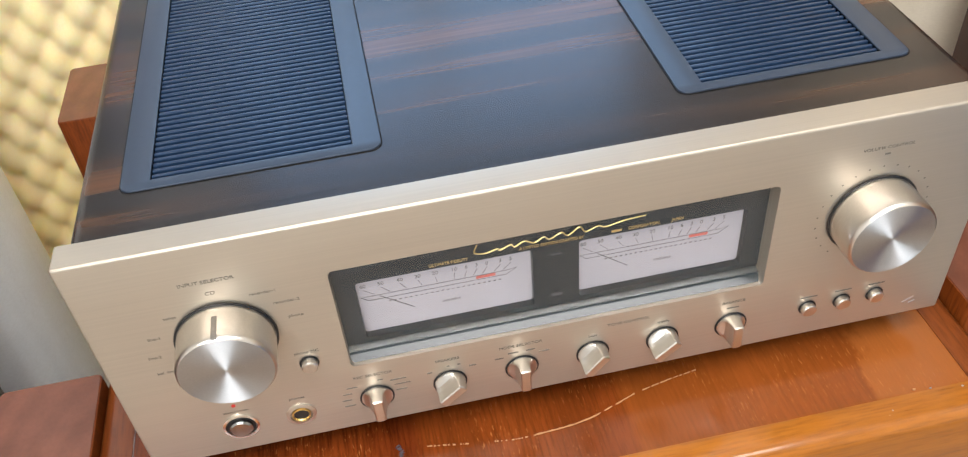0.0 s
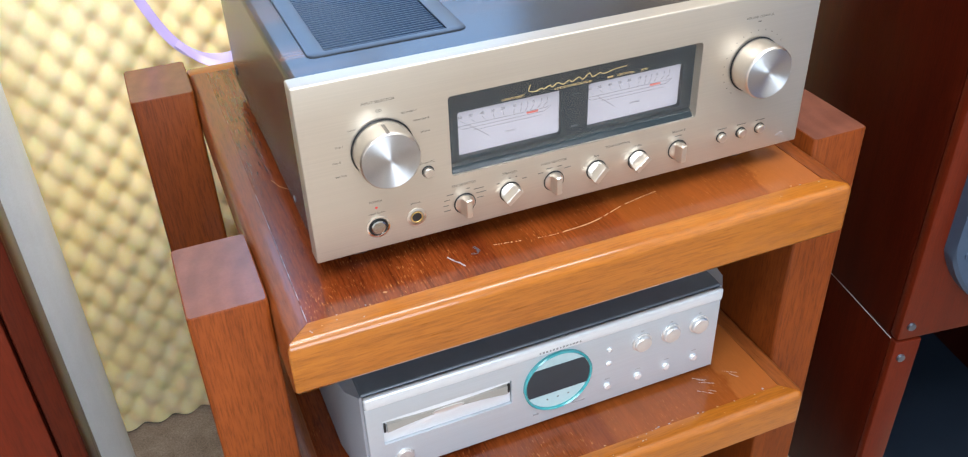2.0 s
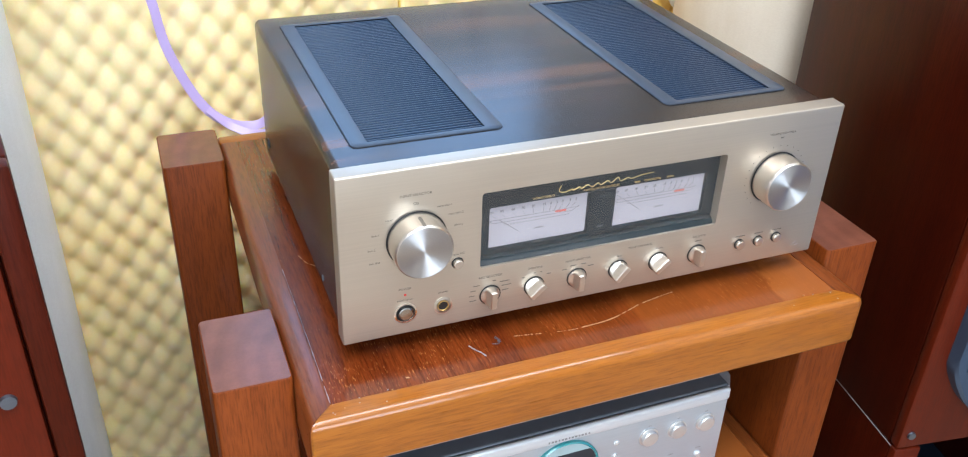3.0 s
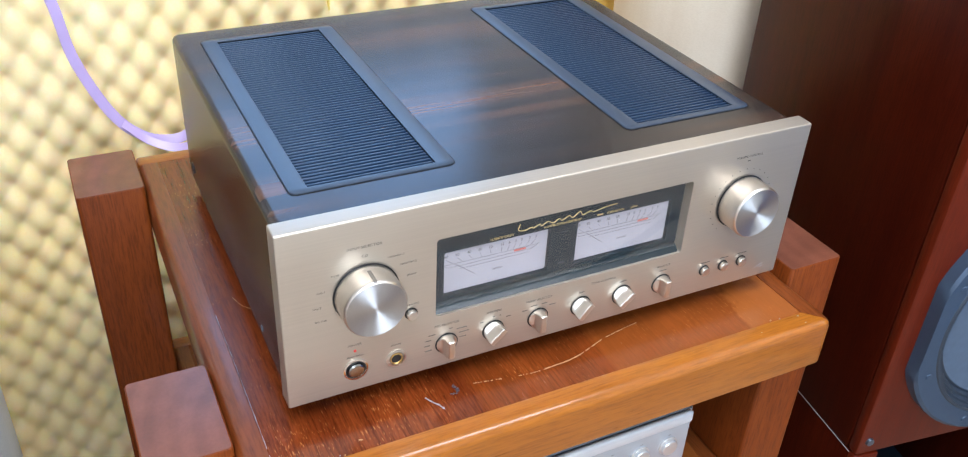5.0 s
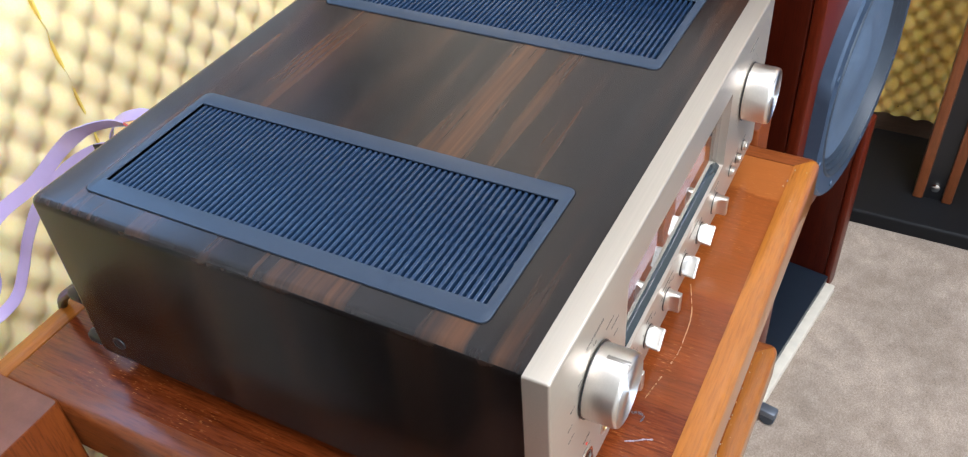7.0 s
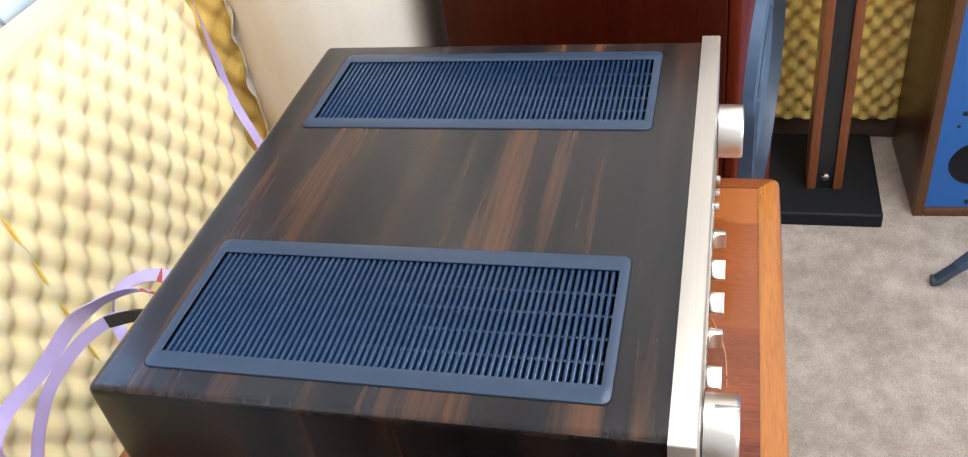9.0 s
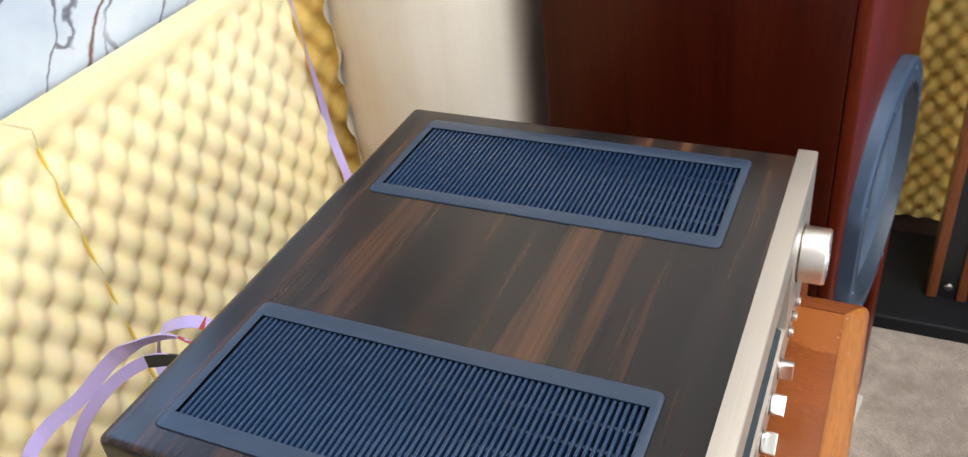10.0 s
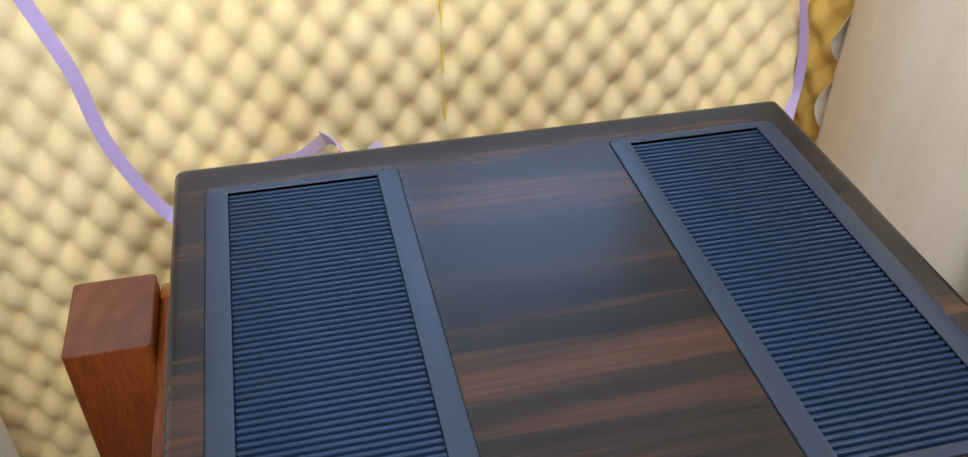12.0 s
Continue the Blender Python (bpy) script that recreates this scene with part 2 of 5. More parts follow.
def shelf_panel_material():
    """Dark red-brown varnish laid in strips of slightly different tone, with pale flecks and a paler ragged patch at one end."""
    m = wood("shelf_panel_wood", (0.118, 0.021, 0.005), (0.168, 0.031, 0.0065), (0.225, 0.048, 0.010), "y", 0.24, 0.5, wear=0.2, ring=1.4, coat_rough=0.14, streak=0.6, pore=0.8, fleck=(0.46, 0.17, 0.048))
    n, l, b = m.node_tree.nodes, m.node_tree.links, m.node_tree.nodes["Principled BSDF"]
    was = b.inputs["Base Color"].links[0].from_socket
    sep = n.new("ShaderNodeSeparateXYZ")
    l.new(mapped(n, l), sep.inputs["Vector"])

    def edge(at, rag, soft):
        add = n.new("ShaderNodeMath")
        add.operation = "MULTIPLY_ADD"
        l.new(noise_tex(n, l, mapped(n, l, (1, 0.6, 1)), 26, 5, 0.6), add.inputs[0])
        add.inputs[1].default_value = rag
        l.new(sep.outputs["X"], add.inputs[2])
        shift = n.new("ShaderNodeMath")
        shift.operation = "ADD"
        l.new(add.outputs["Value"], shift.inputs[0])
        shift.inputs[1].default_value = 0.5 - at - rag * 0.5
        return ramp(n, l, shift.outputs["Value"], [(0.5 - soft, (0, 0, 0)), (0.5 + soft, (1, 1, 1))])

    one = mix(n, l, edge(-0.088, 0.006, 0.002), was, mix(n, l, 0.25, was, (0.30, 0.075, 0.012)))
    two = mix(n, l, edge(0.035, 0.008, 0.002), one, mix(n, l, 0.35, one, (0.34, 0.095, 0.017)))
    l.new(mix(n, l, edge(0.188, 0.10, 0.003), two, mix(n, l, 0.34, two, (0.46, 0.155, 0.036))), b.inputs["Base Color"])
    return m


def end_grain_material():
    """Sawn and varnished end of a post: red-brown with faint bent bands."""
    m, n, l, b = material("end_grain_wood")
    v = mapped(n, l, (1, 1, 1))
    w = n.new("ShaderNodeTexWave")
    w.wave_type, w.rings_direction = "RINGS", "Z"
    for key, v0 in (("Scale", 1.1), ("Distortion", 1.6), ("Detail", 3.0), ("Detail Scale", 1.6)):
        w.inputs[key].default_value = v0
    at = n.new("ShaderNodeMapping")
    at.inputs["Location"].default_value = (-1.25, -0.15, 0.0)
    l.new(n.new("ShaderNodeTexCoord").outputs["Generated"], at.inputs["Vector"])
    l.new(at.outputs["Vector"], w.inputs["Vector"])
    fine = noise_tex(n, l, v, 420, 4, 0.7)
    broad = noise_tex(n, l, v, 28, 4, 0.6)
    tone = ramp(n, l, w.outputs["Fac"], [(0.15, (0.125, 0.035, 0.016)), (0.80, (0.225, 0.074, 0.040))])
    tone = mix(n, l, 0.78, tone, ramp(n, l, broad, [(0.35, (0.14, 0.040, 0.019)), (0.65, (0.205, 0.064, 0.033))]))
    l.new(mix(n, l, 0.25, tone, ramp(n, l, fine, [(0.35, (0.6, 0.55, 0.5)), (0.6, (1, 1, 1))]), "MULTIPLY"), b.inputs["Base Color"])
    b.inputs["Roughness"].default_value = 0.42
    b.inputs["Coat Weight"].default_value, b.inputs["Coat Roughness"].default_value = 0.5, 0.18
    bump(n, l, fine, b, 0.15, 0.0003)
    return m


EBONY = ebony_material(wide=(0.9, 11, 0.9), narrow=(2.0, 44, 2.0), hair=(6, 330, 6), amount=0.9, depth=0.85)
# same veneer, darkened: the sides' shade is put into the colour
EBONY_SHADED = dull(ebony_material("shaded_side_veneer", (0.9, 9, 0.6), (2.0, 34, 1.3), (6, 260, 5), 0.45, 0.5), 0.32)
MARBLE, CARPET = marble_material(), carpet_material()
FOAM = foam_material("yellow_foam", (0.98, 0.715, 0.30), (0.985, 0.785, 0.435), (0.99, 0.842, 0.545))
# ochre foam, darker and more saturated than the pale yellow one
FOAM_OCHRE = foam_material("ochre_foam", (0.66, 0.40, 0.07), (0.79, 0.53, 0.13), (0.88, 0.67, 0.25))
CHAMPAGNE = brushed("champagne_aluminium", (0.548, 0.478, 0.393), 0.40, metal=0.78)
CHROME = brushed("polished_ring", (0.85, 0.82, 0.78), 0.12)
SPUN = brushed("spun_aluminium", (0.60, 0.60, 0.61), 0.42, "y", 0.97, "Y")
SATIN = brushed("satin_aluminium", (0.72, 0.67, 0.61), 0.32, "y")
SILVER = brushed("silver_fascia", (0.58, 0.615, 0.66), 0.36, metal=0.45)
GREYMETAL = plain("grey_painted_steel", (0.14, 0.155, 0.18), 0.42, 0.4)
GRILLE = plain("slate_plastic", (0.030, 0.045, 0.072), 0.33, 0.0, 0.06, 300)
SLAT = plain("blue_black_plastic", (0.013, 0.033, 0.074), 0.30, 0.0, 0.06, 300)
BLACK = plain("black_plastic", (0.012, 0.012, 0.013), 0.35)
MATTBLACK = dull(plain("matt_black_board", (0.007, 0.007, 0.008), 0.6, bumped=0.0004), 0.25)
SILL = plain("glossy_dark_sill", (0.016, 0.024, 0.028), 0.22)
BEZEL = dull(plain("dark_bezel", (0.006, 0.012, 0.016), 0.45), 0.3)
METER = plain("meter_card", (0.28, 0.252, 0.268), 0.6, 0.0, 0.02)
INK = plain("print_ink", (0.05, 0.045, 0.04), 0.6)
PALEINK = plain("grey_print", (0.14, 0.122, 0.10), 0.6)
RED = plain("red_print", (0.65, 0.05, 0.04), 0.5)
ZONE = plain("dull_red_print", (0.42, 0.075, 0.055), 0.5)
FAINT = plain("faint_print", (0.07, 0.075, 0.08), 0.5)
GOLD = brushed("gold_print", (0.85, 0.62, 0.25), 0.35)
GLASS = glass("clear_glass", ior=1.45)
TEALGLASS = plain("teal_acrylic", (0.05, 0.34, 0.36), 0.10, 0.0, 0.05, coat=1.0)
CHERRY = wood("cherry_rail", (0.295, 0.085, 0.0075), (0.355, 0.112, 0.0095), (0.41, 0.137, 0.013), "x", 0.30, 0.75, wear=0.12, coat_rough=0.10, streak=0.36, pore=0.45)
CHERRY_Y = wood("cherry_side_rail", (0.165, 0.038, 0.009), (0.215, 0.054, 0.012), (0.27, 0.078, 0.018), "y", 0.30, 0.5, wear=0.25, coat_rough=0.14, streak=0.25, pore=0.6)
PANEL = shelf_panel_material()
POST = dull(wood("post_wood", (0.16, 0.033, 0.005), (0.20, 0.043, 0.0065), (0.24, 0.057, 0.009), "z", 0.42, 0.06, streak=0.3, pore=0.6), 0.3)
POSTTOP = end_grain_material()
MAHOGANY = dull(wood("mahogany_veneer", (0.030, 0.0030, 0.0009), (0.047, 0.0050, 0.0014), (0.066, 0.0085, 0.0023), "z", 0.32, 0.05, streak=0.45, pore=0.6, coat_rough=0.12), 0.22)
BAFFLE = dull(wood("mahogany_baffle", (0.084, 0.009, 0.0023), (0.110, 0.0125, 0.0032), (0.142, 0.018, 0.0045), "z", 0.38, 0.06), 0.3)
BROWNWOOD = wood("walnut_veneer", (0.075, 0.029, 0.010), (0.115, 0.045, 0.016), (0.16, 0.066, 0.025), "z", 0.4, 0.2)
STANDWOOD = wood("stand_wood", (0.16, 0.045, 0.016), (0.25, 0.075, 0.025), (0.33, 0.11, 0.04), "z", 0.35, 0.3)
CASTING = plain("blue_grey_casting", (0.055, 0.085, 0.135), 0.45, 0.3, 0.06, 60, bumped=0.0003)
CONE = plain("paper_cone", (0.085, 0.120, 0.175), 0.7, 0.0, 0.1, 90, bumped=0.0006)
RUBBER = plain("rubber_surround", (0.030, 0.042, 0.060), 0.42)
BLUE = plain("blue_baffle_paint", (0.020, 0.11, 0.34), 0.45, 0.0, 0.06, 25, bumped=0.0003)
NAVY = plain("navy_board", (0.010, 0.016, 0.026), 0.4)
SCREW = brushed("zinc_screw", (0.20, 0.24, 0.30), 0.4)
# dark finish of the added slabs beside the sheen lamp
LAMPSCREEN = plain("dark_lamp_screen", (0.05, 0.045, 0.04), 0.8, 0.0, 0.1, 30)
PURPLE = plain("lilac_cable", (0.55, 0.43, 0.76), 0.32, 0.0, 0.05, 60, coat=0.3)
# white paper whose slight blue tint stands in for cool daylight
COOLCARD = paper_material("cool_lit_paper", (0.74, 0.77, 0.78), (0.88, 0.91, 0.92))
CARD = paper_material("cream_paper", (0.72, 0.60, 0.45), (0.82, 0.72, 0.58))
TAPE = plain("paper_tape", (0.92, 0.87, 0.75), 0.5)
PLASTER = plain("wall_plaster", (0.66, 0.64, 0.60), 0.85, 0.0, 0.05, 14, bumped=0.001)
BACKWALL = plain("grey_green_paint", (0.30, 0.30, 0.29), 0.85, 0.0, 0.05, 14, bumped=0.001)
CEILING = plain("ceiling_paint", (0.80, 0.79, 0.76), 0.9, 0.0, 0.03, 10)
SKIRT = wood("skirting_wood", (0.07, 0.04, 0.025), (0.10, 0.06, 0.04), (0.14, 0.09, 0.06), "y", 0.5, 0.1)
PALEBOARD = plain("bare_board_edge", (0.70, 0.63, 0.51), 0.7, 0.0, 0.1, 50)
SCRATCH = plain("bare_scratch", (0.50, 0.25, 0.10), 0.6)
BUTTON = brushed("satin_button", (0.80, 0.79, 0.78), 0.30, metal=0.7)
KEYCAP = brushed("bright_key", (0.93, 0.94, 0.96), 0.18, metal=0.5)
PEARL = brushed("pearl_tray", (0.80, 0.82, 0.85), 0.30, metal=0.3)
DARKSCUFF = plain("dark_scuff", (0.09, 0.075, 0.085), 0.4)
READOUT = plain("readout_window", (0.026, 0.036, 0.046), 0.3)
CAP = brushed("dark_domed_cap", (0.40, 0.38, 0.35), 0.2)
GROOVE = brushed("groove_metal", (0.30, 0.28, 0.26), 0.4)
GLUE = plain("yellow_glue", (0.96, 0.70, 0.16), 0.45)
CHEEK = brushed("grey_cheek", (0.36, 0.37, 0.41), 0.4, metal=0.4)
DISPLAY = plain("pale_teal_display", (0.42, 0.55, 0.57), 0.25)
FINEPRINT = plain("fine_grey_print", (0.30, 0.30, 0.31), 0.6)
PALEWEAR = plain("worn_varnish", (0.44, 0.31, 0.24), 0.5)
TRAY = plain("tan_grey_tray", (0.34, 0.315, 0.28), 0.35)
RUBYSLEEVE = plain("red_sleeve", (0.45, 0.06, 0.035), 0.4)
WHITESCUFF = plain("pale_scuff", (0.36, 0.32, 0.33), 0.6)

# ---- mesh helpers ----


def link(name, bm, mat, parent=None, label="", smooth=35, kind=""):
    me = bpy.data.meshes.new(name)
    bmesh.ops.recalc_face_normals(bm, faces=bm.faces)
    bm.to_mesh(me)
    bm.free()
    for one in (mat if isinstance(mat, (list, tuple)) else [mat]):
        me.materials.append(one)
    me.shade_smooth()
    me.set_sharp_from_angle(angle=radians(smooth))
    ob = new(name, me)
    if parent:
        ob.parent = parent
    return tagged(ob, label=label, kind=kind)


def part(name, bm, mat, parent, label="", smooth=35):
    return link(name, bm, mat, parent, label, smooth)


def thing(name, label, category, at=(0, 0, 0), rz=0.0, group=""):
    ob = new(name)
    ob.empty_display_size = 0.05
    ob.matrix_world = pose(*at, 0, 0, rz)
    return tagged(ob, label, category, group)


def box(bm, x0, x1, y0, y1, z0, z1, bevel=0.0, seg=2):
    m = Matrix.LocRotScale(((x0 + x1) / 2, (y0 + y1) / 2, (z0 + z1) / 2), None, (x1 - x0, y1 - y0, z1 - z0))
    made = bmesh.ops.create_cube(bm, size=1, matrix=m)["verts"]
    if bevel:
        edges = list({e for v in made for e in v.link_edges})
        bmesh.ops.bevel(bm, geom=edges, offset=bevel, segments=seg, profile=0.5, affect="EDGES")
    return bm


def cube(x0, x1, y0, y1, z0, z1, bevel=0.0, seg=2):
    return box(bmesh.new(), x0, x1, y0, y1, z0, z1, bevel, seg)


def lathe(bm, profile, seg=40, m=None):
    """Turns (radius, height) pairs round the local z axis; a radius of 0 closes the end."""
    m = m or Matrix()
    rings = []
    for r, h in profile:
        if r <= 1e-6:
            rings.append([bm.verts.new(m @ Vector((0, 0, h)))])
        else:
            rings.append([bm.verts.new(m @ Vector((r * math.cos(2 * math.pi * k / seg), r * math.sin(2 * math.pi * k / seg), h))) for k in range(seg)])
    for a, b in zip(rings, rings[1:]):
        for k in range(seg):
            j = (k + 1) % seg
            if len(a) == 1 and len(b) == 1:
                continue
            if len(a) == 1:
                bm.faces.new((a[0], b[k], b[j]))
            elif len(b) == 1:
                bm.faces.new((a[k], a[j], b[0]))
            else:
                bm.faces.new((a[k], a[j], b[j], b[k]))
    return bm


def facing(x, y, z):
    """A pose whose local z points out of the front panel, to -y."""
    return pose(x, y, z, 90, 0, 0)


def tube(points, radius, seg=8):
    """A round bar along points."""
    bm = bmesh.new()
    pts = [Vector(p) for p in points]
    rings = []
    for k, p in enumerate(pts):
        d = (pts[min(k + 1, len(pts) - 1)] - pts[max(k - 1, 0)]).normalized()
        q = d.to_track_quat("Z", "Y").to_matrix()
        rings.append([bm.verts.new(p + q @ Vector((radius * math.cos(2 * math.pi * j / seg), radius * math.sin(2 * math.pi * j / seg), 0))) for j in range(seg)])
    for a, b in zip(rings, rings[1:]):
        for j in range(seg):
            bm.faces.new((a[j], a[(j + 1) % seg], b[(j + 1) % seg], b[j]))
    bm.faces.new(rings[0])
    bm.faces.new(rings[-1][::-1])
    return bm


def spline(points, steps=10):
    """A smooth way through points."""
    p = [Vector(a) for a in points]
    p = [p[0] * 2 - p[1], *p, p[-1] * 2 - p[-2]]
    out = []
    for a, b, c, d in zip(p, p[1:], p[2:], p[3:]):
        for k in range(steps):
            t = k / steps
            out.append(0.5 * (2 * b + (c - a) * t + (2 * a - 5 * b + 4 * c - d) * t * t + (3 * b - 3 * c + d - a) * t ** 3))
    return out + [p[-2]]


def ribbon(points, width, thick, wide_axis, twist=0.0, end_axis=None, head_axis=None):
    """A flat cable along points; wide_axis: the way its width lies at the start, twist: degrees it turns on the way, end_axis: the way its width lies past the middle, head_axis: at its plug."""
    bm = bmesh.new()
    pts = spline(points)
    rings = []
    for k, p in enumerate(pts):
        d = (pts[min(k + 1, len(pts) - 1)] - pts[max(k - 1, 0)]).normalized()
        w = Matrix.Rotation(radians(twist * k / len(pts)), 3, d) @ Vector(wide_axis)
        if end_axis:
            w = Vector(wide_axis).lerp(Vector(end_axis), min(1.0, max(0.0, (k / len(pts) - 0.3) / 0.25)))
        if head_axis:
            w = w.lerp(Vector(head_axis), min(1.0, max(0.0, (k / len(pts) - 0.77) / 0.06)))
        w = (w - d * w.dot(d)).normalized()
        n = d.cross(w)
        ring = []
        for j in range(9):
            s = j / 4 - 1
            ring.append(bm.verts.new(p + w * (s * width / 2) + n * (thick * (0.7 + 0.3 * (j % 2)))))
        for j in range(8, -1, -1):
            s = j / 4 - 1
            ring.append(bm.verts.new(p + w * (s * width / 2) - n * thick * 0.7))
        rings.append(ring)
    for a, b in zip(rings, rings[1:]):
        for j in range(len(a)):
            i = (j + 1) % len(a)
            bm.faces.new((a[j], a[i], b[i], b[j]))
    bm.faces.new(rings[0])
    bm.faces.new(rings[-1][::-1])
    return bm


def plate(xs, ys, holes, z0, z1, bevel=0.0, hole_round=0.0, corner=0.0, square_front=False):
    """A slab over a grid of cuts xs, ys with some cells left open, from z0 to z1."""
    bm = bmesh.new()
    top = {(i, j): bm.verts.new((x, y, z1)) for i, x in enumerate(xs) for j, y in enumerate(ys)}
    for i in range(len(xs) - 1):
        for j in range(len(ys) - 1):
            if (i, j) not in holes:
                bm.faces.new((top[i, j], top[i + 1, j], top[i + 1, j + 1], top[i, j + 1]))
    bm.normal_update()
    loose = [v for v in bm.verts if not v.link_faces]
    bmesh.ops.delete(bm, geom=loose, context="VERTS")
    made = bmesh.ops.extrude_face_region(bm, geom=list(bm.faces))["geom"]
    bmesh.ops.translate(bm, verts=[g for g in made if isinstance(g, bmesh.types.BMVert)], vec=(0, 0, z0 - z1))
    if hole_round:
        x0, x1, y0, y1 = xs[0], xs[-1], ys[0], ys[-1]
        edges = [e for e in bm.edges if abs(e.verts[0].co.z - e.verts[1].co.z) > 1e-6 and len(e.link_faces) == 2
                 and x0 + 1e-6 < e.verts[0].co.x < x1 - 1e-6 and y0 + 1e-6 < e.verts[0].co.y < y1 - 1e-6]
        bmesh.ops.bevel(bm, geom=edges, offset=hole_round, segments=4, profile=0.5, affect="EDGES")
    if corner:
        edges = [e for e in bm.edges if abs(e.verts[0].co.z - e.verts[1].co.z) > 1e-6 and any(abs(e.verts[0].co.x - x) < 1e-6 for x in (xs[0], xs[-1]))
                 and any(abs(e.verts[0].co.y - y) < 1e-6 for y in (ys[0], ys[-1]))]
        bmesh.ops.bevel(bm, geom=edges, offset=corner, segments=6, profile=0.5, affect="EDGES")
        tops = [e for e in bm.edges if all(abs(p.co.z - z1) < 1e-6 for p in e.verts) and sum(abs(f.normal.z) < 0.5 for f in e.link_faces) == 1]
        if bevel:
            bmesh.ops.bevel(bm, geom=tops, offset=bevel, segments=2, profile=0.5, affect="EDGES")
    elif bevel:
        def rim(e):
            a, b = e.verts
            flat = abs(a.co.z - z1) < 1e-6 and abs(b.co.z - z1) < 1e-6
            side = any(abs(a.co[k] - v) < 1e-6 and abs(b.co[k] - v) < 1e-6 for k, v in ((0, xs[0]), (0, xs[-1]), (1, ys[0]), (1, ys[-1])))
            up = abs(a.co.z - b.co.z) > 1e-6 and all(any(abs(p.co[k] - v) < 1e-6 for v in (w[0], w[-1])) for p in (a, b) for k, w in ((0, xs), (1, ys)))
            if square_front and abs(a.co.y - ys[0]) < 1e-6 and abs(b.co.y - ys[0]) < 1e-6:
                return False
            return (flat and side) or up
        bmesh.ops.bevel(bm, geom=[e for e in bm.edges if rim(e)], offset=bevel, segments=5, profile=0.5, affect="EDGES")
    return bm


def upright(bm):
    """Turns a slab that lies in xy so that its y becomes z and its top looks to -y."""
    bmesh.ops.transform(bm, matrix=pose(0, 0, 0, 90, 0, 0), verts=bm.verts)
    return bm


def lettering(name, text, size, m, mat, parent, align="CENTER", squeeze=1.0):
    data = bpy.data.curves.new(name, "FONT")
    data.body, data.size, data.align_x, data.align_y, data.extrude = text, size, align, "CENTER", 0.00008
    tmp = bpy.data.objects.new(name, data)
    scene.collection.objects.link(tmp)
    bpy.context.view_layer.update()
    me = bpy.data.meshes.new_from_object(tmp.evaluated_get(bpy.context.evaluated_depsgraph_get()))
    bpy.data.objects.remove(tmp)
    me.transform(m @ Matrix.Diagonal((squeeze, 1, 1, 1)))
    me.materials.clear()
    me.materials.append(mat)
    ob = new(name, me)
    ob.parent = parent
    return ob


def bars(spots, m=None):
    """Thin printed bars: (x, z, length, height) on the plane y = 0, raised by a hair."""
    bm = bmesh.new()
    for x, z, w, h in spots:
        box(bm, x - w / 2, x + w / 2, -0.00018, 0.0, z - h / 2, z + h / 2)
    if m:
        bmesh.ops.transform(bm, matrix=m, verts=bm.verts)
    return bm

# ---- the room ----
link("floor", cube(-2.3, 1.5, -3.2, 0.85, -0.1, 0.0), CARPET, label="beige short-pile carpet with faint stains", kind="structure")
# the opening is added to let the sheen lamp through
link("wall_back", upright(plate([-2.3, -0.28, 0.33, 1.5], [0.0, 1.08, 1.44, 2.7], {(1, 1)}, -0.85, -0.73)), MARBLE, label="pale blue-white marble wall with brown veins", kind="structure")
link("wall_right", cube(1.34, 1.5, -3.1, 0.73, 0.0, 2.7), PLASTER, label="plain painted side wall behind yellow foam", kind="structure")
link("wall_left", cube(-2.3, -2.2, -3.1, 0.73, 0.0, 2.7), PLASTER, label="plain painted side wall", kind="structure")
wf = upright(plate([-2.3, -1.7, 0.5, 1.5], [0.0, 0.85, 2.25, 2.7], {(1, 1)}, 3.1, 3.22))
link("wall_front", wf, BACKWALL, label="plain painted wall with one wide window", kind="structure")
win = upright(plate([-1.7, -1.64, -0.63, -0.57, 0.44, 0.5], [0.85, 0.91, 2.19, 2.25], {(1, 1), (3, 1)}, 3.13, 3.18))
link("window_1", win, PLASTER, label="wide two-part window with white frame", kind="structure")
# unseen frame, added round the opening for the sheen lamp
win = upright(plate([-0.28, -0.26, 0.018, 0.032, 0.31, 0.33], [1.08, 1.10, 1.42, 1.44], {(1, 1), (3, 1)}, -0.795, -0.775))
link("sheen_opening_frame", win, PLASTER, label="added white frame round the unseen opening for the sheen lamp", kind="structure")
# unseen dark slabs, added to screen the lamp's sides from the sky
link("sheen_lamp_screen", plate([-0.60, -0.50, 0.62, 0.72], [0.8515, 1.40], {(1, 0)}, 0.0, 2.4), LAMPSCREEN, label="added dark slabs that screen the sides of the sheen lamp", kind="structure")
link("ceiling", cube(-2.3, 1.5, -3.2, 0.85, 2.7, 2.8), CEILING, label="white painted ceiling", kind="structure")
link("baseboard", cube(1.315, 1.338, -3.0, 0.72, 0.0, 0.075, 0.004), SKIRT, label="dark wooden baseboard below the foam", kind="structure")


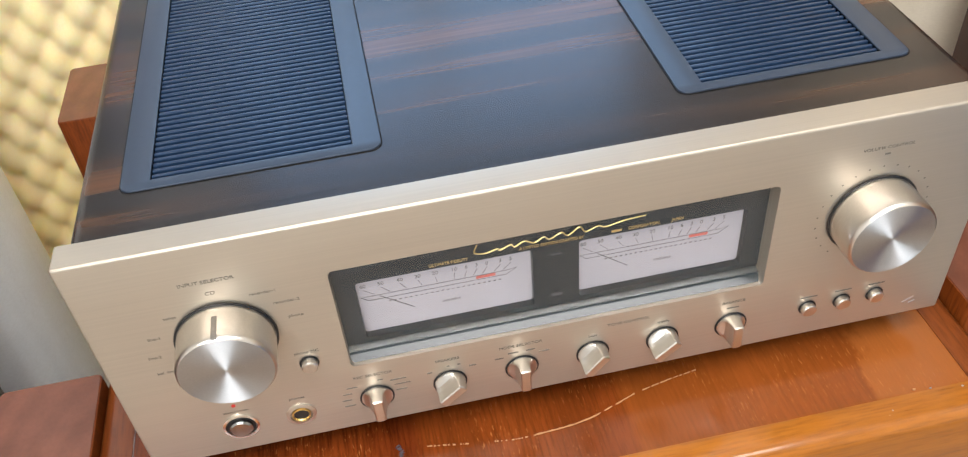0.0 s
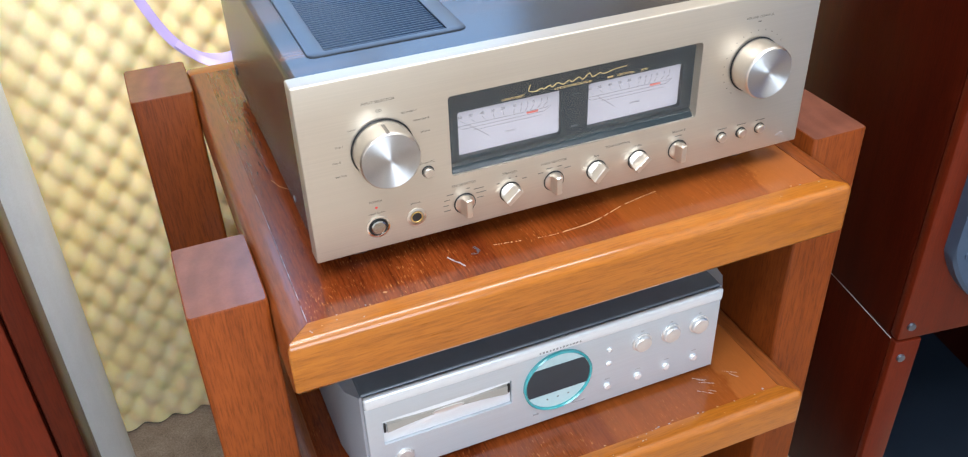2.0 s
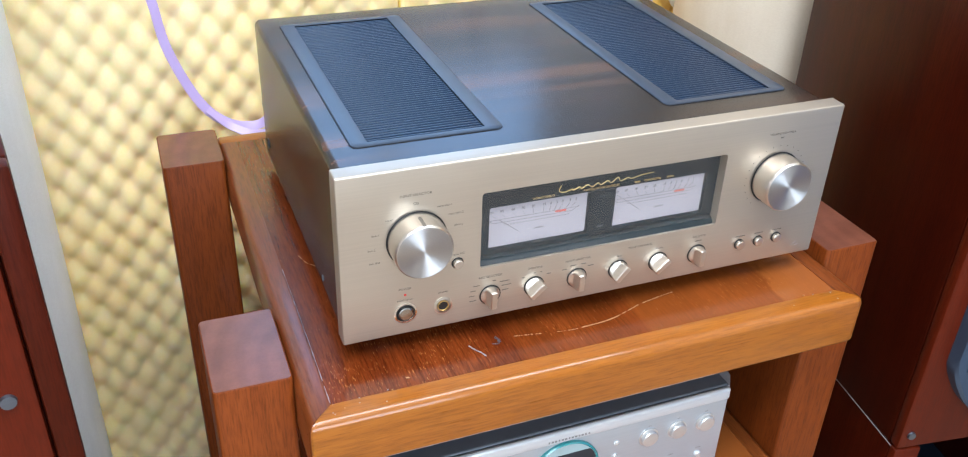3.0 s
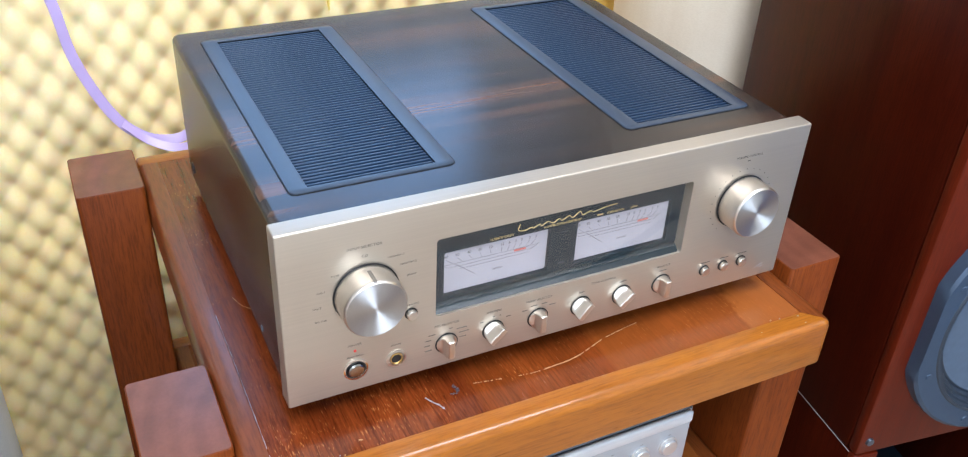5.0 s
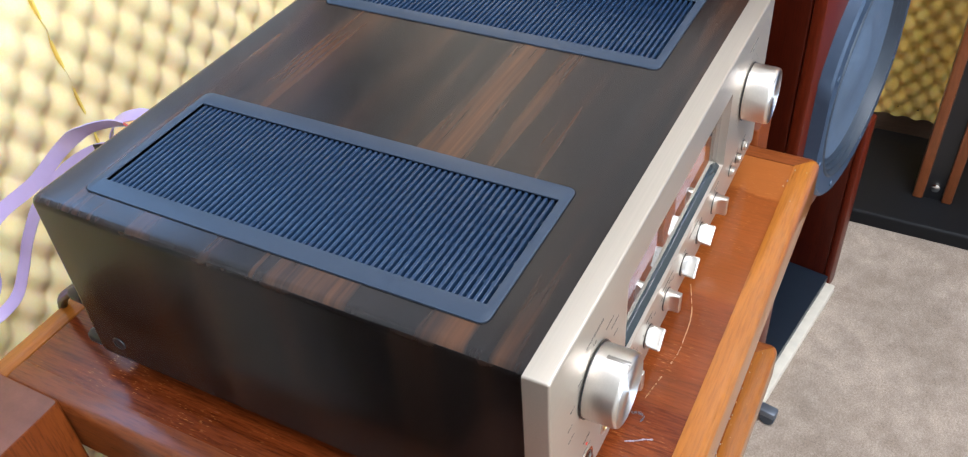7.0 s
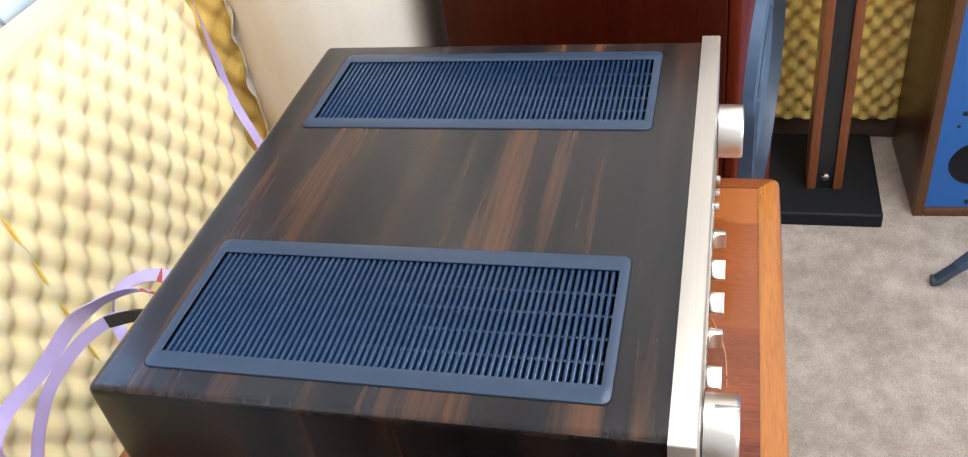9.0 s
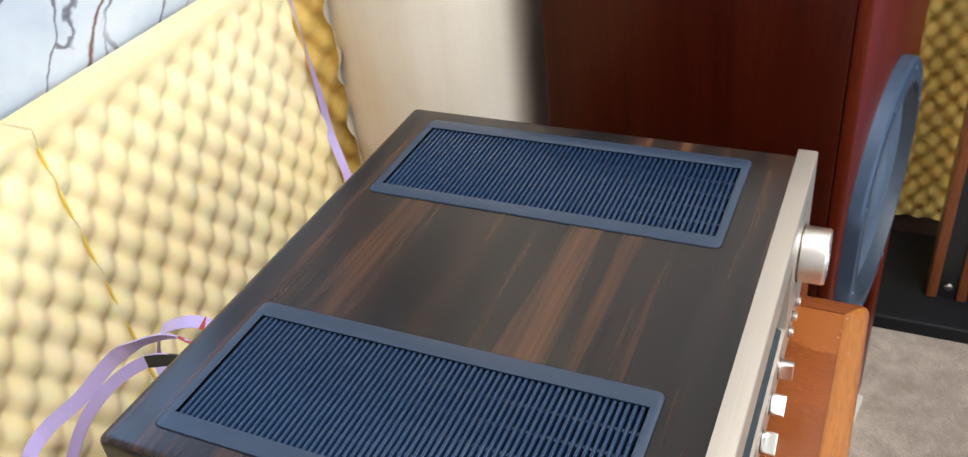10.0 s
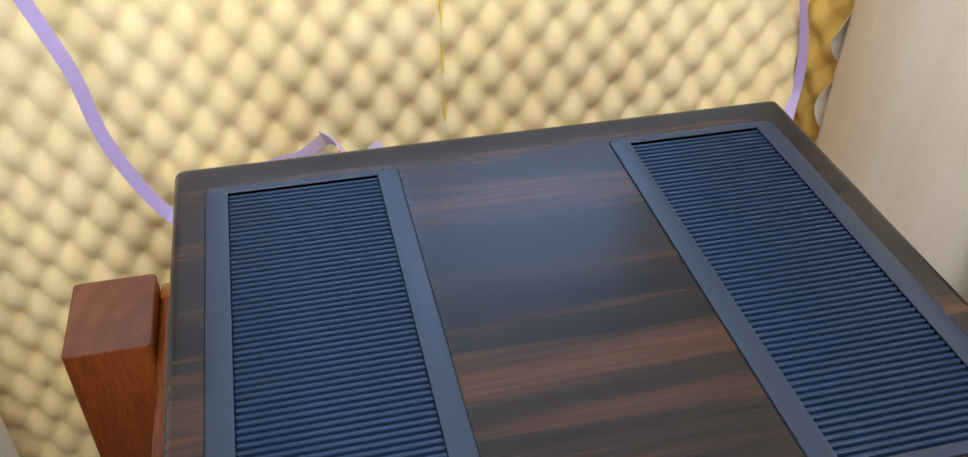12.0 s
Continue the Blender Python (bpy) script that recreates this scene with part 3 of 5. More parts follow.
def foam_sheet(name, plan, z0, z1, lean, mat, label, px=0.0458, pz=0.055, high=0.0185, base=0.0285, phase=0.0, group=""):
    """Egg-crate foam along a plan line (x, y), standing and leaning back by lean metres a metre; bumps face to the line's right."""
    bm = bmesh.new()
    line = [Vector((*p, 0)) for p in plan]
    length = [0.0]
    for a, b in zip(line, line[1:]):
        length.append(length[-1] + (b - a).length)
    nu, nv = int(length[-1] / px * 11), int((z1 - z0) / pz * 11)
    front, back = [], []
    for i in range(nu + 1):
        s = length[-1] * i / nu
        k = max(j for j in range(len(length) - 1) if length[j] <= s + 1e-9)
        f = (s - length[k]) / (length[k + 1] - length[k])
        p = line[k].lerp(line[k + 1], f)
        way = (line[k + 1] - line[k]).normalized()
        if k + 2 < len(line) and f > 0.5:
            way = way.lerp((line[k + 2] - line[k + 1]).normalized(), (f - 0.5)).normalized()
        out = Vector((way.y, -way.x, 0))
        fr, ba = [], []
        for j in range(nv + 1):
            z = z0 + (z1 - z0) * j / nv
            u, v = s / px + phase, z / pz
            du, dv = abs(u - round(u)), abs(v - round(v))
            d2 = -math.log(math.exp(-16 * (du * du + dv * dv)) + math.exp(-16 * ((0.5 - du) ** 2 + (0.5 - dv) ** 2))) / 16
            wob = noise.noise(Vector((s * 9, z * 9, phase * 7)))
            rim = min(1.0, max(0.0, (z1 - z - 0.006) / 0.022))
            h = base + high * (1 - (1 - (1 - 3.9 * max(0.0, d2)) * (1 + 0.12 * wob)) * rim)
            q = p - out * (lean * z) + Vector((0, 0, z))
            fr.append(bm.verts.new(q + out * (h + 0.004 * noise.noise(Vector((s * 4, z * 4, 3 + phase))))))
            ba.append(bm.verts.new(q))
        front.append(fr)
        back.append(ba)
    for i in range(nu):
        for j in range(nv):
            bm.faces.new((front[i][j], front[i + 1][j], front[i + 1][j + 1], front[i][j + 1]))
            bm.faces.new((back[i][j], back[i][j + 1], back[i + 1][j + 1], back[i + 1][j]))
        for j in (0, nv):
            bm.faces.new((front[i][j], back[i][j], back[i + 1][j], front[i + 1][j]))
    for i in (0, nu):
        for j in range(nv):
            bm.faces.new((front[i][j], front[i][j + 1], back[i][j + 1], back[i][j]))
    ob = link(name, bm, mat, label=label, smooth=60)
    return tagged(ob, category="acoustic foam", group=group)


first_foam = foam_sheet("acoustic_foam", [(-0.62, 0.642), (0.0160, 0.642)], 0.004, 0.880, 0.085, FOAM, "pale yellow egg-crate foam sheet against the marble wall", group="foam sheets")
foam_sheet("acoustic_foam", [(0.0140, 0.642), (0.425, 0.642)], 0.004, 0.880, 0.085, FOAM, "pale yellow egg-crate foam sheet with a seam at its side", phase=(0.62 + 0.0140) / 0.0458 % 1, group="foam sheets")
foam_sheet("acoustic_foam", [(0.432, 0.726), (0.500, 0.632)], 0.004, 0.92, 0.0, FOAM_OCHRE, "narrow strip of ochre egg-crate foam turned into the corner", high=0.024, base=0.004, phase=0.35, group="foam sheets")
foam_sheet("acoustic_foam", [(1.338, 0.10), (1.338, -0.42)], 0.055, 1.5, 0.0, FOAM_OCHRE, "ochre egg-crate foam sheet on the side wall", px=0.040, pz=0.047, high=0.026, base=0.014, group="foam sheets")

seam = bmesh.new()
zs = [0.01 + 0.85 * k / 40 for k in range(41)]
rows = [[seam.verts.new((x, 0.642 + 0.085 * z - y, z)) for x, y in ((0.0136, 0.02), (0.0136, 0.0437), (0.0156, 0.0437), (0.0156, 0.02))] for z in zs]
for a, q in zip(rows, rows[1:]):
    for j in range(4):
        seam.faces.new((a[j], a[(j + 1) % 4], q[(j + 1) % 4], q[j]))
seam.faces.new(rows[0])
seam.faces.new(rows[-1][::-1])
part("glue_seam", seam, GLUE, first_foam, "orange-yellow line of glue in the joint")

# ---- acoustic tubes in the corners ----


def tube_trap(at, radius, high, mat, label, seam_at):
    """A tall thin-walled paper tube, slightly out of round, with a lapped edge down its length."""
    tb = thing("acoustic_tube", label, "tube trap", at, 0, "corner tubes")
    bm = bmesh.new()
    seg, levels = 72, 22
    shells = []
    for inner in (0.0, 0.005):
        rows = []
        for j in range(levels + 1):
            z = high * j / levels
            row = []
            for k in range(seg):
                g = 2 * math.pi * k / seg
                wob = 0.0012 * noise.noise(Vector((3 * math.cos(g), 3 * math.sin(g), z * 3.5)))
                r = radius - inner + wob
                row.append(bm.verts.new((r * math.cos(g), r * math.sin(g), z)))
            rows.append(row)
        shells.append(rows)
    for rows in shells:
        for one, two in zip(rows, rows[1:]):
            for k in range(seg):
                i = (k + 1) % seg
                bm.faces.new((one[k], one[i], two[i], two[k]))
    for j in (0, levels):
        for k in range(seg):
            i = (k + 1) % seg
            bm.faces.new((shells[0][j][k], shells[0][j][i], shells[1][j][i], shells[1][j][k]))
    part("tube", bm, mat, tb)
    g = radians(seam_at)
    lap = cube(-0.0007, 0.0007, -0.004, 0.004, 0.0, high - 0.002, 0.0003, 1)
    bmesh.ops.transform(lap, matrix=pose((radius + 0.0005) * math.cos(g), (radius + 0.0005) * math.sin(g), 0.001, 0, 0, seam_at), verts=lap.verts)
    part("lapped_edge", lap, TAPE, tb, "pale lapped paper edge")
    return tb


TUBE = (0.576, 0.534)
rb = tube_trap((*TUBE, 0.0), 0.152, 1.62, CARD, "tall cream paper-covered tube with peeling tape, beside the foam", 137)
for z, w, h, tw in ((0.735, 0.036, 0.062, 14), (0.648, 0.027, 0.056, -12), (0.822, 0.030, 0.066, 10), (0.560, 0.022, 0.048, 14)):
    bm = bmesh.new()
    rows = []
    for k in range(9):
        f = k / 8
        d = w * math.sin(math.pi * (0.12 + 0.76 * f)) * (0.75 + 0.25 * math.cos(5 * f))
        curl = 0.011 * math.sin(math.pi * f)
        rows.append([bm.verts.new(q) for q in ((0.0, 0.0, h * (0.5 - f)), (d, -curl, h * (0.5 - f)), (d, -curl - 0.0005, h * (0.5 - f)), (0.0, -0.0005, h * (0.5 - f)))])
    for one, two in zip(rows, rows[1:]):
        for k in range(4):
            bm.faces.new((one[k], one[(k + 1) % 4], two[(k + 1) % 4], two[k]))
    bm.faces.new(rows[0])
    bm.faces.new(rows[-1][::-1])
    bmesh.ops.transform(bm, matrix=pose(-0.1125, 0.1035, z, 0, tw, -132), verts=bm.verts)
    part("tape_flap", bm, TAPE, rb, "curled pale paper tape")
tube_trap((-0.592, 0.530, 0.0), 0.110, 1.62, COOLCARD, "tall white paper-covered tube, tinted cool for blue window light, beside the foam", 40)

# ---- rack ----
TOP = 0.652
rack = thing("audio_rack", "cherry-stained wooden audio rack with scratched varnish", "rack")


def rack_shelf(top, thick):
    x0, x1, y0, y1, r = -0.277, 0.258, -0.0635, 0.478, 0.0215
    shelf = part("shelf", cube(x0 + r, x1 - r, y0 + r - 0.004, y1 - r, top - 0.022, top - 0.0008), PANEL, rack, "reddish varnished shelf panel, worn and scratched")
    e = 0.0006
    part("front_rail", mitred(x0, x1, y0, r, top, thick, "f"), CHERRY, shelf, "orange-brown rail with rounded edge")
    part("back_rail", cube(x0 + e, x1 - e, y1 - r + e, y1, top - thick, top, 0.004), CHERRY, shelf)
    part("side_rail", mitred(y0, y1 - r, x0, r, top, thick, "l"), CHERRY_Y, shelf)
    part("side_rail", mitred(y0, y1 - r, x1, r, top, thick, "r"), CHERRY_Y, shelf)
    return shelf


def mitred(a0, a1, edge, r, top, thick, side):
    """A rail with a rounded outer edge and mitred front corners."""
    prof = [(r, top), (0.0080, top), (0.0040, top - 0.0009), (0.0012, top - 0.0034), (0, top - 0.0075), (0, top - thick + 0.004), (0.003, top - thick), (r, top - thick)]
    bm = bmesh.new()

    def corner(d, deg, R):
        """Distances from the two outer edges at an angle round a corner of radius R."""
        if d >= R:
            return d, d
        return R - (R - d) * math.cos(radians(deg)), R - (R - d) * math.sin(radians(deg))

    def bend(R):
        rows = []
        for deg in (45, 60, 75, 90):
            row = []
            for d, z in prof:
                u, v = corner(d, deg, R)
                row.append((a0 + u + 0.0002, v, z))
            rows.append(row)
        return rows

    rings = bend(0.0100 if side == "r" else 0.0035)
    if side == "f":
        rings += [[(a1 - (u - a0), v, z) for u, v, z in ring] for ring in bend(0.0100)[::-1]]
    else:
        rings.append([(a1, d, z) for d, z in prof])
    place = {"f": lambda u, v, z: (u, edge + v, z), "l": lambda u, v, z: (edge + v, u, z), "r": lambda u, v, z: (edge - v, u, z)}[side]
    ends = [[bm.verts.new(place(*q)) for q in ring] for ring in rings]
    for one, two in zip(ends, ends[1:]):
        for j in range(len(prof)):
            i = (j + 1) % len(prof)
            if (one[j].co - two[j].co).length > 1e-7 or (one[i].co - two[i].co).length > 1e-7:
                bm.faces.new((one[j], one[i], two[i], two[j]))
    bm.faces.new(ends[0])
    bm.faces.new(ends[-1][::-1])
    bmesh.ops.remove_doubles(bm, verts=bm.verts, dist=1e-6)
    bmesh.ops.recalc_face_normals(bm, faces=bm.faces)
    return bm


shelf_top = rack_shelf(TOP, 0.052)
shelf_mid = rack_shelf(0.385, 0.046)
rack_shelf(0.13, 0.046)


def post(x0, x1, y0, y1, top):
    bm = plate([x0, x1], [y0, y1], set(), 0.0, top, 0.0012, 0, 0.0045)
    p = part("post", bm, POST, rack, "dark reddish-brown square post")
    part("end_grain", plate([x0 + 0.0012, x1 - 0.0012], [y0 + 0.0012, y1 - 0.0012], set(), top - 0.002, top + 0.0004, 0, 0, 0.0035), POSTTOP, p, "paler sawn end with curved growth rings")


post(-0.341, -0.2773, -0.0065, 0.094, 0.657)
post(-0.346, -0.2775, 0.388, 0.479, 0.662)
post(0.2583, 0.322, -0.001, 0.122, 0.666)
post(0.2585, 0.324, 0.388, 0.479, 0.662)


def scratch(points, w, mat, label, gaps=0.0, seed=7, level=TOP, shelf=None):
    """A thin raw line in the varnish, of uneven width, broken here and there."""
    bm = bmesh.new()
    pts = spline([(x, y, level - 0.0005) for x, y in points], 14)
    rnd = random.Random(seed)
    rows, off = [], Vector((0, 0, 0.0005))

    def close():
        for a, q in zip(rows, rows[1:]):
            for j in range(4):
                bm.faces.new((a[j], a[(j + 1) % 4], q[(j + 1) % 4], q[j]))
        if len(rows) > 1:
            bm.faces.new(rows[0])
            bm.faces.new(rows[-1][::-1])
        rows.clear()

    for k, p in enumerate(pts):
        d = (pts[min(k + 1, len(pts) - 1)] - pts[max(k - 1, 0)]).normalized()
        side = Vector((-d.y, d.x, 0))
        q = p + side * w * 0.25 * (rnd.random() - 0.5)
        n = side * w * (0.15 + 0.85 * rnd.random()) / 2
        rows.append([bm.verts.new(a) for a in (q - n, q + n, q + n + off, q - n + off)])
        if rnd.random() < gaps:
            close()
    close()
    bmesh.ops.delete(bm, geom=[a for a in bm.verts if not a.link_faces], context="VERTS")
    part("scratch", bm, mat, shelf or shelf_top, label)


scratch([(0.085, 0.006), (0.066, 0.003), (0.049, -0.0005)], 0.0007, SCRATCH, "long pale curved scratch", 0.12, 1)
scratch([(0.046, -0.001), (0.010, -0.0130), (-0.022, -0.016)], 0.0010, SCRATCH, "long pale curved scratch", 0.06, 2)
scratch([(-0.025, -0.0162), (-0.035, -0.0158), (-0.045, -0.0145)], 0.0010, SCRATCH, "long pale curved scratch", 0.4, 4)
scratch([(-0.060, -0.0122), (-0.070, -0.0105), (-0.084, -0.008)], 0.0010, SCRATCH, "short pale scratch", 0.4, 5)
scratch([(-0.1265, -0.008), (-0.1235, -0.014), (-0.1195, -0.020), (-0.1170, -0.026)], 0.0016, WHITESCUFF, "whitish scuff", 0.1, 6)
scratch([(-0.101, -0.0025), (-0.099, -0.008), (-0.100, -0.012)], 0.0034, DARKSCUFF, "dark bluish scuff", 0.3, 8)
scratch([(-0.107, -0.012), (-0.100, -0.0135)], 0.0022, DARKSCUFF, "dark bluish scuff", 0.2, 9)
scratch([(-0.2552, 0.16), (-0.2549, 0.06), (-0.2551, -0.040)], 0.0007, WHITESCUFF, "pale line of worn varnish along the joint", 0.05, 10)
scratch([(-0.236, 0.18), (-0.231, 0.165), (-0.222, 0.155)], 0.0005, SCRATCH, "fine pale scratch", 0.1, 11)
scratch([(-0.190, -0.030), (-0.187, -0.031)], 0.0016, SCRATCH, "small nick", 0, 12)


def nicks(shelf, top, count, x0, x1, seed):
    """Small flakes of lost varnish along the inner edge and the round of the front rail."""
    rnd = random.Random(seed)
    for k in range(count):
        x, y = rnd.uniform(x0, x1), -0.063 + rnd.choice((0.009, 0.014, 0.0205, 0.0225)) + rnd.uniform(-0.002, 0.002)
        bm = bmesh.new()
        a, w = rnd.uniform(0, 6.28), rnd.uniform(0.0004, 0.0012)
        ring = [(x + w * rnd.uniform(0.5, 1.6) * math.cos(a + j), y + w * rnd.uniform(0.4, 0.9) * math.sin(a + j)) for j in (0, 1.2, 2.4, 3.4, 4.4, 5.4)]
        low, high = [[bm.verts.new((px, py, top + h)) for px, py in ring] for h in (-0.0008, 0.00015)]
        for j in range(6):
            bm.faces.new((low[j], low[(j + 1) % 6], high[(j + 1) % 6], high[j]))
        bm.faces.new(high)
        bm.faces.new(low[::-1])
        part("nick", bm, WHITESCUFF if k % 3 else SCRATCH, shelf)


nicks(shelf_top, TOP, 9, -0.26, -0.20, 3)
nicks(shelf_top, TOP, 6, 0.16, 0.24, 4)
nicks(shelf_mid, 0.385, 26, 0.02, 0.24, 5)
rnd = random.Random(21)
for k in range(7):
    x, y = rnd.uniform(0.15, 0.205), rnd.uniform(-0.024, 0.008)
    dx, dy = rnd.uniform(0.006, 0.020), rnd.uniform(-0.011, -0.005)
    scratch([(x, y), (x + dx * 0.5, y + dy * 0.5), (x + dx, y + dy)], rnd.uniform(0.0004, 0.0009), PALEWEAR, "pale worn scratch", 0.25, 30 + k, 0.385, shelf_mid)

# ---- amplifier ----
amp = thing("integrated_amplifier", "champagne-fronted amplifier in dark streaked veneer with twin meters, on the rack", "amplifier", (0, 0, TOP))
GX, GIX, GY, GIY = (0.078, 0.2075), (0.0925, 0.193), (0.050, 0.357), (0.057, 0.350)
xs = [-0.2295, -GIX[1] - 0.002, -GIX[0] + 0.002, GIX[0] - 0.002, GIX[1] + 0.002, 0.2295]
body = part("cabinet", plate(xs, [0.0165, GIY[0] - 0.002, GIY[1] + 0.002, 0.389], {(1, 1), (3, 1)}, 0.021, 0.173, 0.0070, square_front=True), [EBONY, EBONY_SHADED], amp, "dark macassar-style veneer cover")
# side faces take the veneer copy with shade in its colour
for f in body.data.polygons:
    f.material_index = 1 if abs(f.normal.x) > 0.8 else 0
for s in (-1, 1):
    a, b = sorted((s * GIX[0], s * GIX[1]))
    o0, o1 = sorted((s * GX[0], s * GX[1]))
    fr = part("vent_grille", plate([o0, a, b, o1], [GY[0], GIY[0], GIY[1], GY[1]], {(1, 1)}, 0.1700, 0.1741, 0.0005, 0, 0.006), GRILLE, amp, "slate-grey plastic vent grille")
    part("gap_line", plate([o0 - 0.0007, a, b, o1 + 0.0007], [GY[0] - 0.0007, GIY[0], GIY[1], GY[1] + 0.0007], {(1, 1)}, 0.1712, 0.17325, 0, 0, 0.0065), MATTBLACK, fr, "thin dark gap round the grille")
    slat = None
    count = 63
    for k in range(count):
        y = GIY[0] + 0.0015 + (GIY[1] - GIY[0] - 0.003) * (k + 0.5) / count
        if slat is None:
            slat = part("slat", cube(a + 0.0002, b - 0.0002, -0.00122, 0.00122, 0.1655, 0.1731, 0.0006, 2), SLAT, fr)
            slat.location.y = y
        else:
            c = slat.copy()
            scene.collection.objects.link(c)
            c.location.y = y
    for k in range(4):
        x = a + (b - a) * (k + 1) / 5
        part("cross_rib", cube(x - 0.0012, x + 0.0012, GIY[0], GIY[1], 0.162, 0.1700), GRILLE, fr)
    part("shaft_floor", cube(a - 0.0015, b + 0.0015, GIY[0] - 0.0015, GIY[1] + 0.0015, 0.0215, 0.11), MATTBLACK, fr)

WX, WZ = 0.1153, (0.0722, 0.1434)
panel = part("front_panel", upright(plate([-0.2335, -WX, WX, 0.2335], [0.021, WZ[0], WZ[1], 0.1755], {(1, 1)}, -0.0162, 0.0, 0.0016, 0.0028)), CHAMPAGNE, amp, "brushed champagne aluminium front panel")
# meter window: sloped sill, bezel with two openings, cards, glass
bm = upright(plate([-WX - 0.004, -0.1045, -0.0125, 0.0125, 0.1045, WX + 0.004], [WZ[0] + 0.006, 0.0815, 0.1225, WZ[1] + 0.004], {(1, 1), (3, 1)}, -0.015, -0.0105, 0, 0.002))
bez = part("meter_bezel", bm, BEZEL, amp, "blue-black meter surround")
bm = bmesh.new()
sill = [(-0.0022, WZ[0] + 0.0002), (-0.0022 + 0.0135, WZ[0] + 0.0068), (-0.0022 + 0.0135, WZ[0] - 0.001), (-0.0022, WZ[0] - 0.001)]
ends = [[bm.verts.new((x, 0.0048 + y, z)) for y, z in sill] for x in (-WX - 0.002, WX + 0.002)]
for j in range(4):
    bm.faces.new((ends[0][j], ends[0][(j + 1) % 4], ends[1][(j + 1) % 4], ends[1][j]))
bm.faces.new(ends[0])
bm.faces.new(ends[1][::-1])
part("sill", bm, SILL, bez, "sloped glossy dark sill")
part("window_glass", cube(-WX - 0.002, WX + 0.002, 0.0062, 0.0074, WZ[0] + 0.004, WZ[1] + 0.002), GLASS, amp, "clear window glass").visible_shadow = False
for s in (-1, 1):
    x0, x1 = (-0.106, -0.011) if s < 0 else (0.011, 0.106)
    card = part("meter", cube(x0, x1, 0.0148, 0.0158, 0.079, 0.1245), METER, amp, "pinkish-white level meter with red zone")
    at = pose((x0 + x1) / 2, 0.0148, 0.1)
    figures = (("60", -0.0425), ("50", -0.0332), ("40", -0.0232), ("30", -0.0139), ("20", -0.0048), ("10", 0.0053), ("6", 0.0117), ("3", 0.0172), ("0", 0.0226), ("3", 0.0297), ("5", 0.0353))
    ticks = bmesh.new()
    for word, x in figures:
        lettering("figure", word, 0.0034, pose((x0 + x1) / 2 + x, 0.01475, 0.1 + 0.0152, 90), INK, card)
        lean = 0.12 * x
        quad = [(x - lean - 0.00014, 0.0085), (x - lean + 0.00014, 0.0085), (x + 0.00014, 0.0125), (x - 0.00014, 0.0125)]
        low, high = [[ticks.verts.new((px, y, pz)) for px, pz in quad] for y in (0.0, -0.00018)]
        ticks.faces.new(high)
        for k in range(4):
            ticks.faces.new((low[k], low[(k + 1) % 4], high[(k + 1) % 4], high[k]))
    bmesh.ops.transform(ticks, matrix=at, verts=ticks.verts)
    part("tick_marks", ticks, INK, card, "fine dark tick marks")
    part("scale", tube([at @ Vector((px, -0.0001, pz)) for px, pz in ((-0.0445, 0.0075), (0.0335, 0.0075), (0.0385, 0.0085), (0.0325, 0.0045), (-0.041, 0.0045), (-0.0445, 0.0075))], 0.00016, 4), INK, card, "fine outlined scale")
    marks = [(-0.030 + 0.0028 * k, 0.0016, 0.0013, 0.0005) for k in range(22)]
    part("lower_scale", bars(marks, at), INK, card, "row of small printed dashes")
    lettering("unit_print", "DECIBELS", 0.0020, pose((x0 + x1) / 2 + 0.002, 0.01475, 0.1 - 0.0065, 90), INK, card, squeeze=1.15)
    part("red_zone", bars([(0.0215, 0.0062, 0.0105, 0.0018)], at), ZONE, card, "red end of the scale")
    ndl = bmesh.new()
    box(ndl, -0.00018, 0.00018, -0.0005, -0.0003, -0.011, 0.0105)
    bmesh.ops.transform(ndl, matrix=at @ pose(-0.0265, 0, 0.0005, 0, -52, 0), verts=ndl.verts)
    part("needle", ndl, INK, card)
part("badge", bars([(0, 0.1165, 0.006, 0.0009), (0, 0.0865, 0.006, 0.0016)], pose(0, 0.0104, 0)), FAINT, bez)
# gold script and maker's line above the meters
curl = [(-0.040, 0.1375), (-0.0415, 0.1325), (-0.036, 0.1308), (-0.030, 0.1325), (-0.0285, 0.1312), (-0.023, 0.1335), (-0.021, 0.1315), (-0.016, 0.1342), (-0.011, 0.1318),
        (-0.006, 0.1345), (-0.003, 0.1322), (0.003, 0.1352), (0.0065, 0.1325), (0.0125, 0.1368), (0.0155, 0.1328), (0.022, 0.1350), (0.026, 0.1335), (0.036, 0.1355), (0.047, 0.1362)]
part("script_mark", tube(spline([(x * 1.02, 0.0102, z - 0.0042) for x, z in curl], 5), 0.00036, 6), GOLD, bez, "gold flowing script mark")
for word, x, w in (("ULTIMATE FIDELITY", -0.056, 0.8), ("A LIMITED EDITION CRAFTED BY", -0.002, 0.8), ("JAPAN", 0.0655, 0.8)):
    lettering("maker_line", word, 0.0029, pose(x, 0.01035, 0.1249, 90), GOLD, bez, squeeze=w)
lettering("maker_line", "CORPORATION,", 0.0029, pose(0.0475, 0.01035, 0.1249, 90), GOLD, bez, squeeze=0.8)
part("maker_line", bars([(0.0325, 0.1249, 0.0055, 0.0014)], pose(0, 0.0104, 0)), GOLD, bez)


